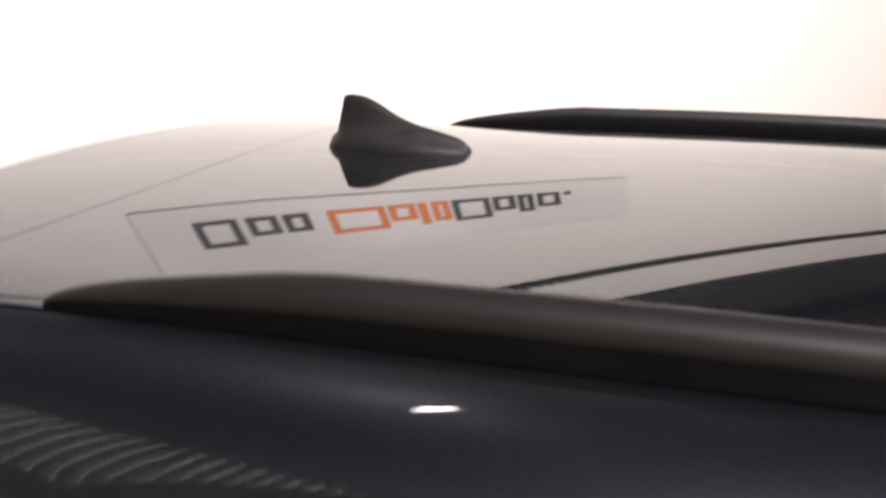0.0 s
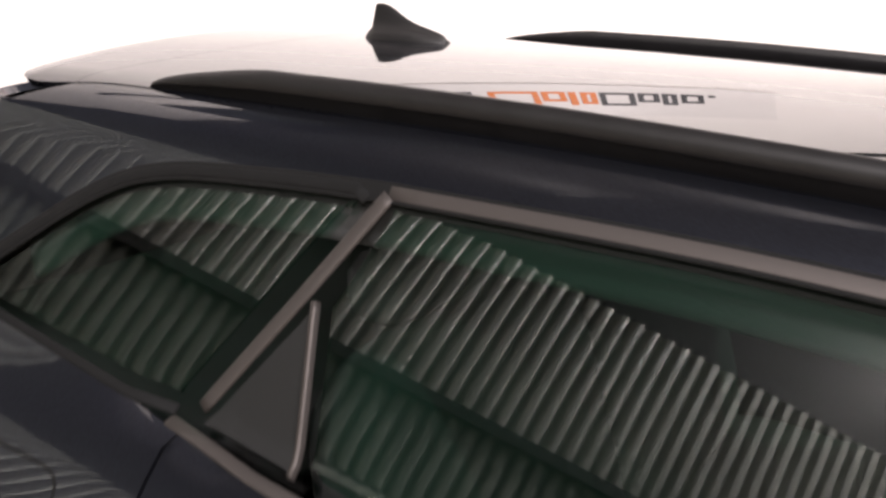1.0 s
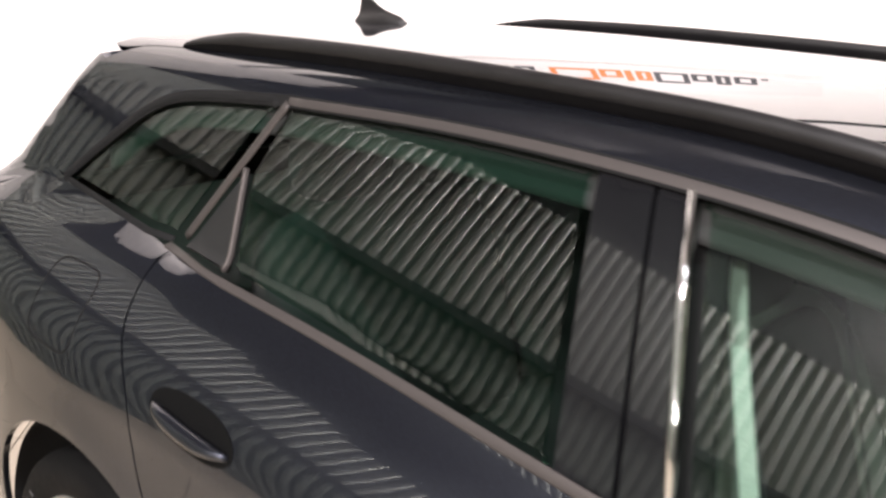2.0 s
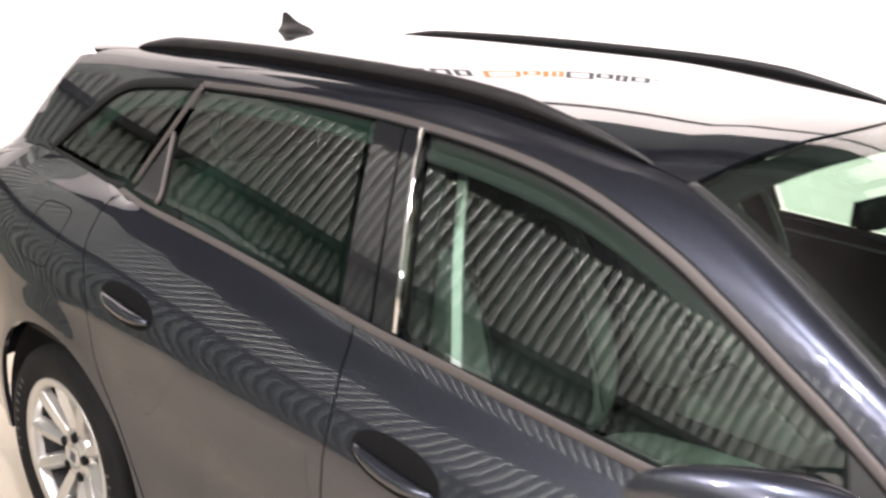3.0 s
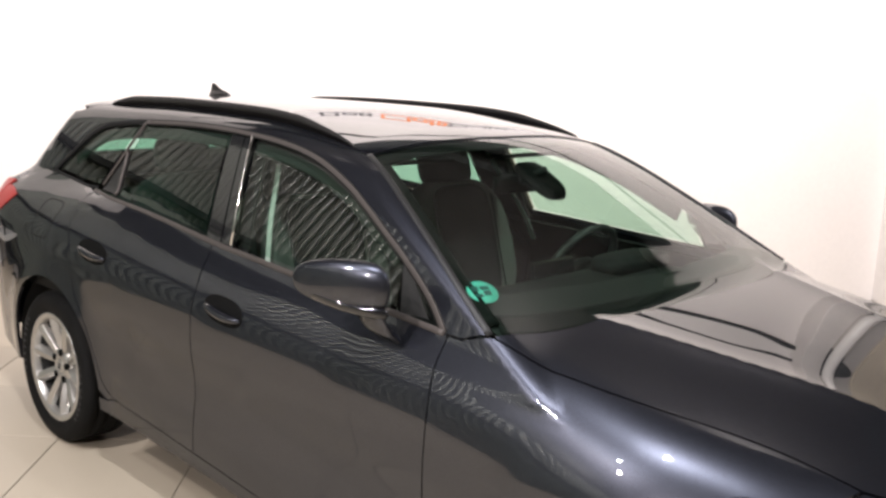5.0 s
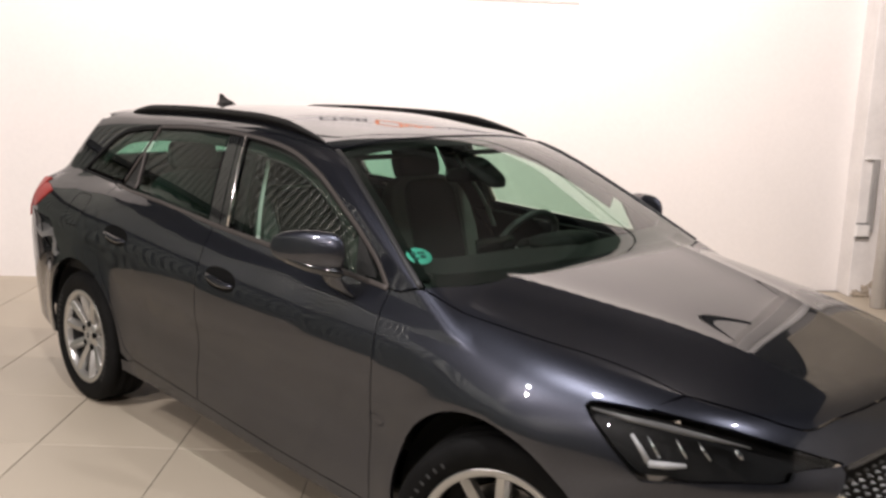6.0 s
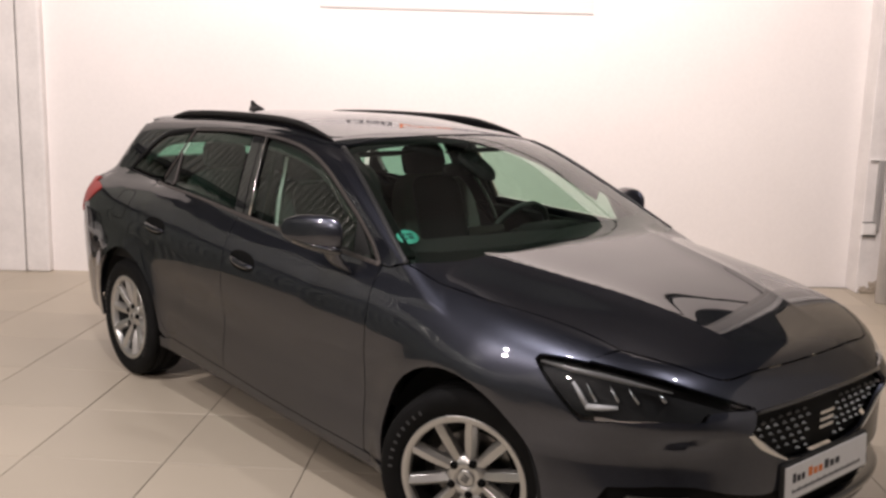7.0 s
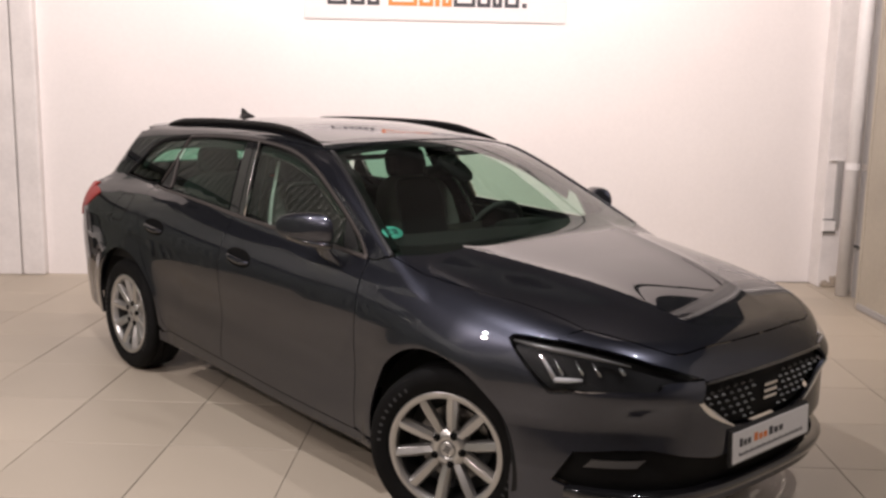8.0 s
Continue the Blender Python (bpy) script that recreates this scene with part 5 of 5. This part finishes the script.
tail_in = to_lay("stern", on_skin("side", spline([(-3.10, 1.02), (-3.30, 0.90), (-3.38, 0.75), (-3.40, 0.45)], 4))[0])
part("tailgate_trim", panel_mesh("stern", np.concatenate([tail_in, (tail_in * (-1, 1))[::-1]]), offset=-0.06, step=0.06, gap=0.0), CABIN, car)
# ---- things on and by the walls ----
sign = thing("wall_sign", ROOM, "white wall board with dark and orange lettering bars", "sign")
SIGN_FACE = material("sign_board", (0.72, 0.69, 0.68), rough=0.4, grain=0.02, scale=30, stain=0.02)
part("board", box((2.155, 0.008, 0.47), (-0.569, BACK - 0.006, 2.166 + 0.235), 0.002), SIGN_FACE, sign)
part("board_edge", box((2.155, 0.008, 0.006), (-0.569, BACK - 0.006, 2.161), 0.001), material("sign_edge", (0.66, 0.63, 0.61), rough=0.5), sign)
LETTERS = ((-1.80, 0.150, 1.0, 0), (-1.62, 0.110, 0.72, 0), (-1.49, 0.095, 0.72, 0), (-1.325, 0.225, 1.0, 1), (-1.085, 0.110, 0.72, 1), (-0.960, 0.035, 1.0, 1), (-0.905, 0.075, 0.9, 1),
           (-0.815, 0.170, 1.0, 0), (-0.630, 0.105, 0.72, 0), (-0.510, 0.075, 0.9, 0), (-0.415, 0.115, 0.72, 0), (-0.275, 0.035, 0.19, 0))
def print_shape(wd, ht, stroke=0.030):
    """A plain hollow block of printed colour; narrow ones are solid bars."""
    if wd < 0.06:
        return box((wd, 0.004, ht))
    k = stroke
    parts = [box((wd - 2 * k, 0.004, k), (0, 0, z)) for z in ((ht - k) / 2, (k - ht) / 2)]
    parts += [box((k, 0.004, ht), (x, 0, 0), 0.0) for x in ((wd - k) / 2, (k - wd) / 2)]
    return joined(*parts)


for x0, wd, ht, tone in LETTERS:
    x0, wd, ht = -1.457 + (x0 + 1.80) * 1.05, wd * 1.05, 0.194 * ht
    part("print_bar", print_shape(wd, ht), INK_ORANGE if tone else INK_DARK, sign, m=Matrix.Translation((x0 + wd / 2, BACK - 0.0125, 2.280 + ht / 2)))

# piers at both ends of the white wall
structure("pier_left", box((0.19, 0.10, CEILING), (-3.915, BACK - 0.03, CEILING / 2), 0.018), PILLAR_PAINT, "white painted wall pier", "pier")
structure("wall_stub", box((0.90, 0.10, CEILING), (-4.47, BACK - 0.012, CEILING / 2), 0.01), PILLAR_PAINT, "white shaded wall stub beside the pier", "wall")
structure("pier_right", box((0.30, 0.22, CEILING), (RIGHT + 0.145, BACK - 0.09, CEILING / 2), 0.008), PILLAR_PAINT, "worn white pier with chipped foot", "pier")
chips = [(-0.02, 0.03, 0.09, 0.05), (0.05, 0.06, 0.07, 0.08), (0.10, 0.10, 0.05, 0.05), (0.02, 0.015, 0.14, 0.03)]
foot = thing("bare_plaster_patches", ROOM @ pose(RIGHT + 0.08, BACK - 0.203, 0), "bare chipped plaster at the foot of the pier", "plaster")
for dx, z, w, h in chips:
    bm = cushion((w, 0.014, h), 2.4, 8, 12, lambda x, y, z: (x + 0.012 * math.sin(z * 190), y, z + 0.01 * math.sin(x * 160)))
    part("patch", bm, PLASTER_BARE, foot, m=Matrix.Translation((dx, 0, z)))

structure("cable_rail", box((6.8, 0.05, 0.032), (-0.55, BACK - 0.025, 3.20), 0.004), DARK_METAL, "dark cable rail high on the white wall", "rail")
# junction box and conduit on the pier
jb = thing("junction_box", ROOM @ pose(RIGHT + 0.045, BACK - 0.212, 0.530), "white plastic junction box with a dark rim", "junction box")
part("box_body", box((0.115, 0.03, 0.105), (0, 0.0, 0), 0.006), PIPE_PAINT, jb)
for dz in (-0.054, 0.054):
    part("box_seam", box((0.112, 0.012, 0.010), (0, -0.012, dz), 0.002), DARK_METAL, jb)
part("box_lid", box((0.10, 0.01, 0.085), (0, -0.018, 0), 0.004), PIPE_PAINT, jb)
conduit = thing("cable_conduit", ROOM @ pose(RIGHT + 0.10, BACK - 0.216, 0), "grey cable conduit on the pier", "conduit")
part("duct", box((0.045, 0.03, 0.56), (0, 0, 0.80), 0.004), BOARD_GREY, conduit)
part("duct_cap", box((0.12, 0.03, 0.014), (-0.03, 0, 1.085), 0.004), PIPE_PAINT, conduit)

# downpipe
pipe = thing("downpipe", ROOM @ pose(RIGHT + 0.05, 3.66, 0), "white painted upright downpipe", "pipe")
bm = bmesh.new()
bmesh.ops.create_cone(bm, cap_ends=True, segments=28, radius1=0.055, radius2=0.055, depth=CEILING - 0.01)
bmesh.ops.translate(bm, vec=(0, 0, CEILING / 2), verts=bm.verts)
part("tube", smooth(bm), PIPE_PAINT, pipe)
bm = bmesh.new()
bmesh.ops.create_cone(bm, cap_ends=True, segments=28, radius1=0.060, radius2=0.060, depth=0.05)
part("collar", bm, PIPE_PAINT, pipe, m=Matrix.Translation((0, 0, 1.06)))

# boards leaning on the side wall past the pipe
panel_a = thing("grey_wall_boards", ROOM, "grey boards against the side wall", "board")
part("upper_board", box((0.03, 0.42, 1.86), (RIGHT + 0.12, 3.42, 2.02), 0.004), BOARD_GREY, panel_a)
part("lower_board", box((0.03, 0.42, 0.62), (RIGHT + 0.125, 3.42, 0.72), 0.004), BOARD_GREY, panel_a)
part("board_gap", box((0.04, 0.44, 0.02), (RIGHT + 0.12, 3.42, 0.42), 0.002), DARK_METAL, panel_a)
part("low_board", box((0.03, 0.42, 0.40), (RIGHT + 0.128, 3.42, 0.20), 0.004), BOARD_GREY, panel_a)
part("dark_joint", box((0.05, 0.03, 1.9), (RIGHT + 0.10, 3.20, 2.0), 0.003), DARK_METAL, panel_a)
door = thing("beige_sliding_panel", ROOM, "tall beige panel standing along the side wall", "panel")
part("leaf", box((0.05, 3.2, 2.9), (RIGHT - 0.03, 1.56, 1.46), 0.006), BOARD_BEIGE, door)
part("edge_strip", box((0.060, 0.035, 2.9), (RIGHT - 0.03, 3.180, 1.46), 0.006), BOARD_BEIGE, door)
part("foot_rail", box((0.064, 3.2, 0.05), (RIGHT - 0.03, 1.56, 0.030), 0.006), BOARD_GREY, door)

# low dark rack at the far end of the wall
rack = thing("metal_rack", ROOM @ pose(LEFT + 0.26, BACK - 0.35, 0), "dark low metal rack by the wall", "rack")
for x in (-0.2, 0.2):
    for y in (-0.15, 0.15):
        part("leg", box((0.04, 0.04, 0.62), (x, y, 0.31), 0.004), DARK_METAL, rack)
part("shelf", box((0.50, 0.38, 0.05), (0, 0, 0.28), 0.006), LAMP_BODY, rack)
part("shelf", box((0.46, 0.36, 0.03), (0, 0, 0.61), 0.006), DARK_METAL, rack)

# ceiling beams and lamps
for y in (-6.2, -3.0, 0.6, 3.6):
    tagged(part("ceiling_beam", box((8.8, 0.16, 0.26), (-1.0, y, CEILING - 0.13), 0.006), DARK_METAL, None, m=ROOM), "dark steel roof beam under the ceiling", "beam", "roof beams", "structure")
def ceiling_lamp():
    t = thing("ceiling_lamp", label="flat white downlight on the ceiling", category="lamp", group="downlights")
    part("housing", box((0.20, 0.12, 0.10), (0, 0, -0.05), 0.01), LAMP_BODY, t)
    part("diffuser", box((0.10, 0.05, 0.012), (0, 0, -0.108), 0.003), LAMP_WHITE, t)
    return t


# housing for an added lamp, out of view, that brightens a wall
def wall_washer(m):
    t = thing("wall_washer", m, "added unseen spotlight tilted at a wall to brighten it", "lamp", "wall washers")
    part("housing", box((0.32, 0.10, 0.26), (0, -0.085, 0), 0.01), DARK_METAL, t)
    part("diffuser", box((0.26, 0.008, 0.20), (0, -0.034, 0), 0.002), LAMP_WHITE, t)
    part("bracket", tube([(0, -0.09, 0.05), (0, -0.20, 0.20), (0, -0.22, 0.36)], 0.015, 8), DARK_METAL, t)
    return t


for at, target, _ in FILL_LAMPS:
    aim = Vector(target) - Vector(at)
    wall_washer(ROOM @ Matrix.Translation(at) @ aim.to_track_quat("Y", "Z").to_matrix().to_4x4())
first_lamp = ceiling_lamp()
first_lamp.matrix_basis = ROOM @ pose(LAMPS[0][0], LAMPS[0][1], CEILING - 0.02)
for lx, ly, _ in LAMPS[1:]:
    copy_thing(first_lamp, ROOM @ pose(lx, ly, CEILING - 0.02))
# ---- floor tiles ----
floor_ob = bpy.data.objects["floor"]
bm = box((PITCH - 0.005, PITCH - 0.005, 0.012), (0, 0, -0.006), 0.0012, 1)
tile_mesh = bpy.data.meshes.new("tile")
bm.to_mesh(tile_mesh)
bm.free()
tile_mesh.materials.append(TILE)
tiles_turned = pose(0, 0, 0, 0, 0, 45.8 - TURN)
for i in range(-8, 10):
    for j in range(-15, 10):
        x, y = -1.887 + (i + 0.5) * PITCH, 0.127 + (j + 0.5) * PITCH
        spot = tiles_turned @ Vector((x, y, 0.0))
        if LEFT - 0.35 < spot.x < RIGHT + 0.55 and NEAR - 0.2 < spot.y < BACK + 0.2:
            part("tile", tile_mesh, None, floor_ob, m=tiles_turned @ Matrix.Translation((x, y, 0.0005 * math.sin(i * 3.1 + j * 1.7))))
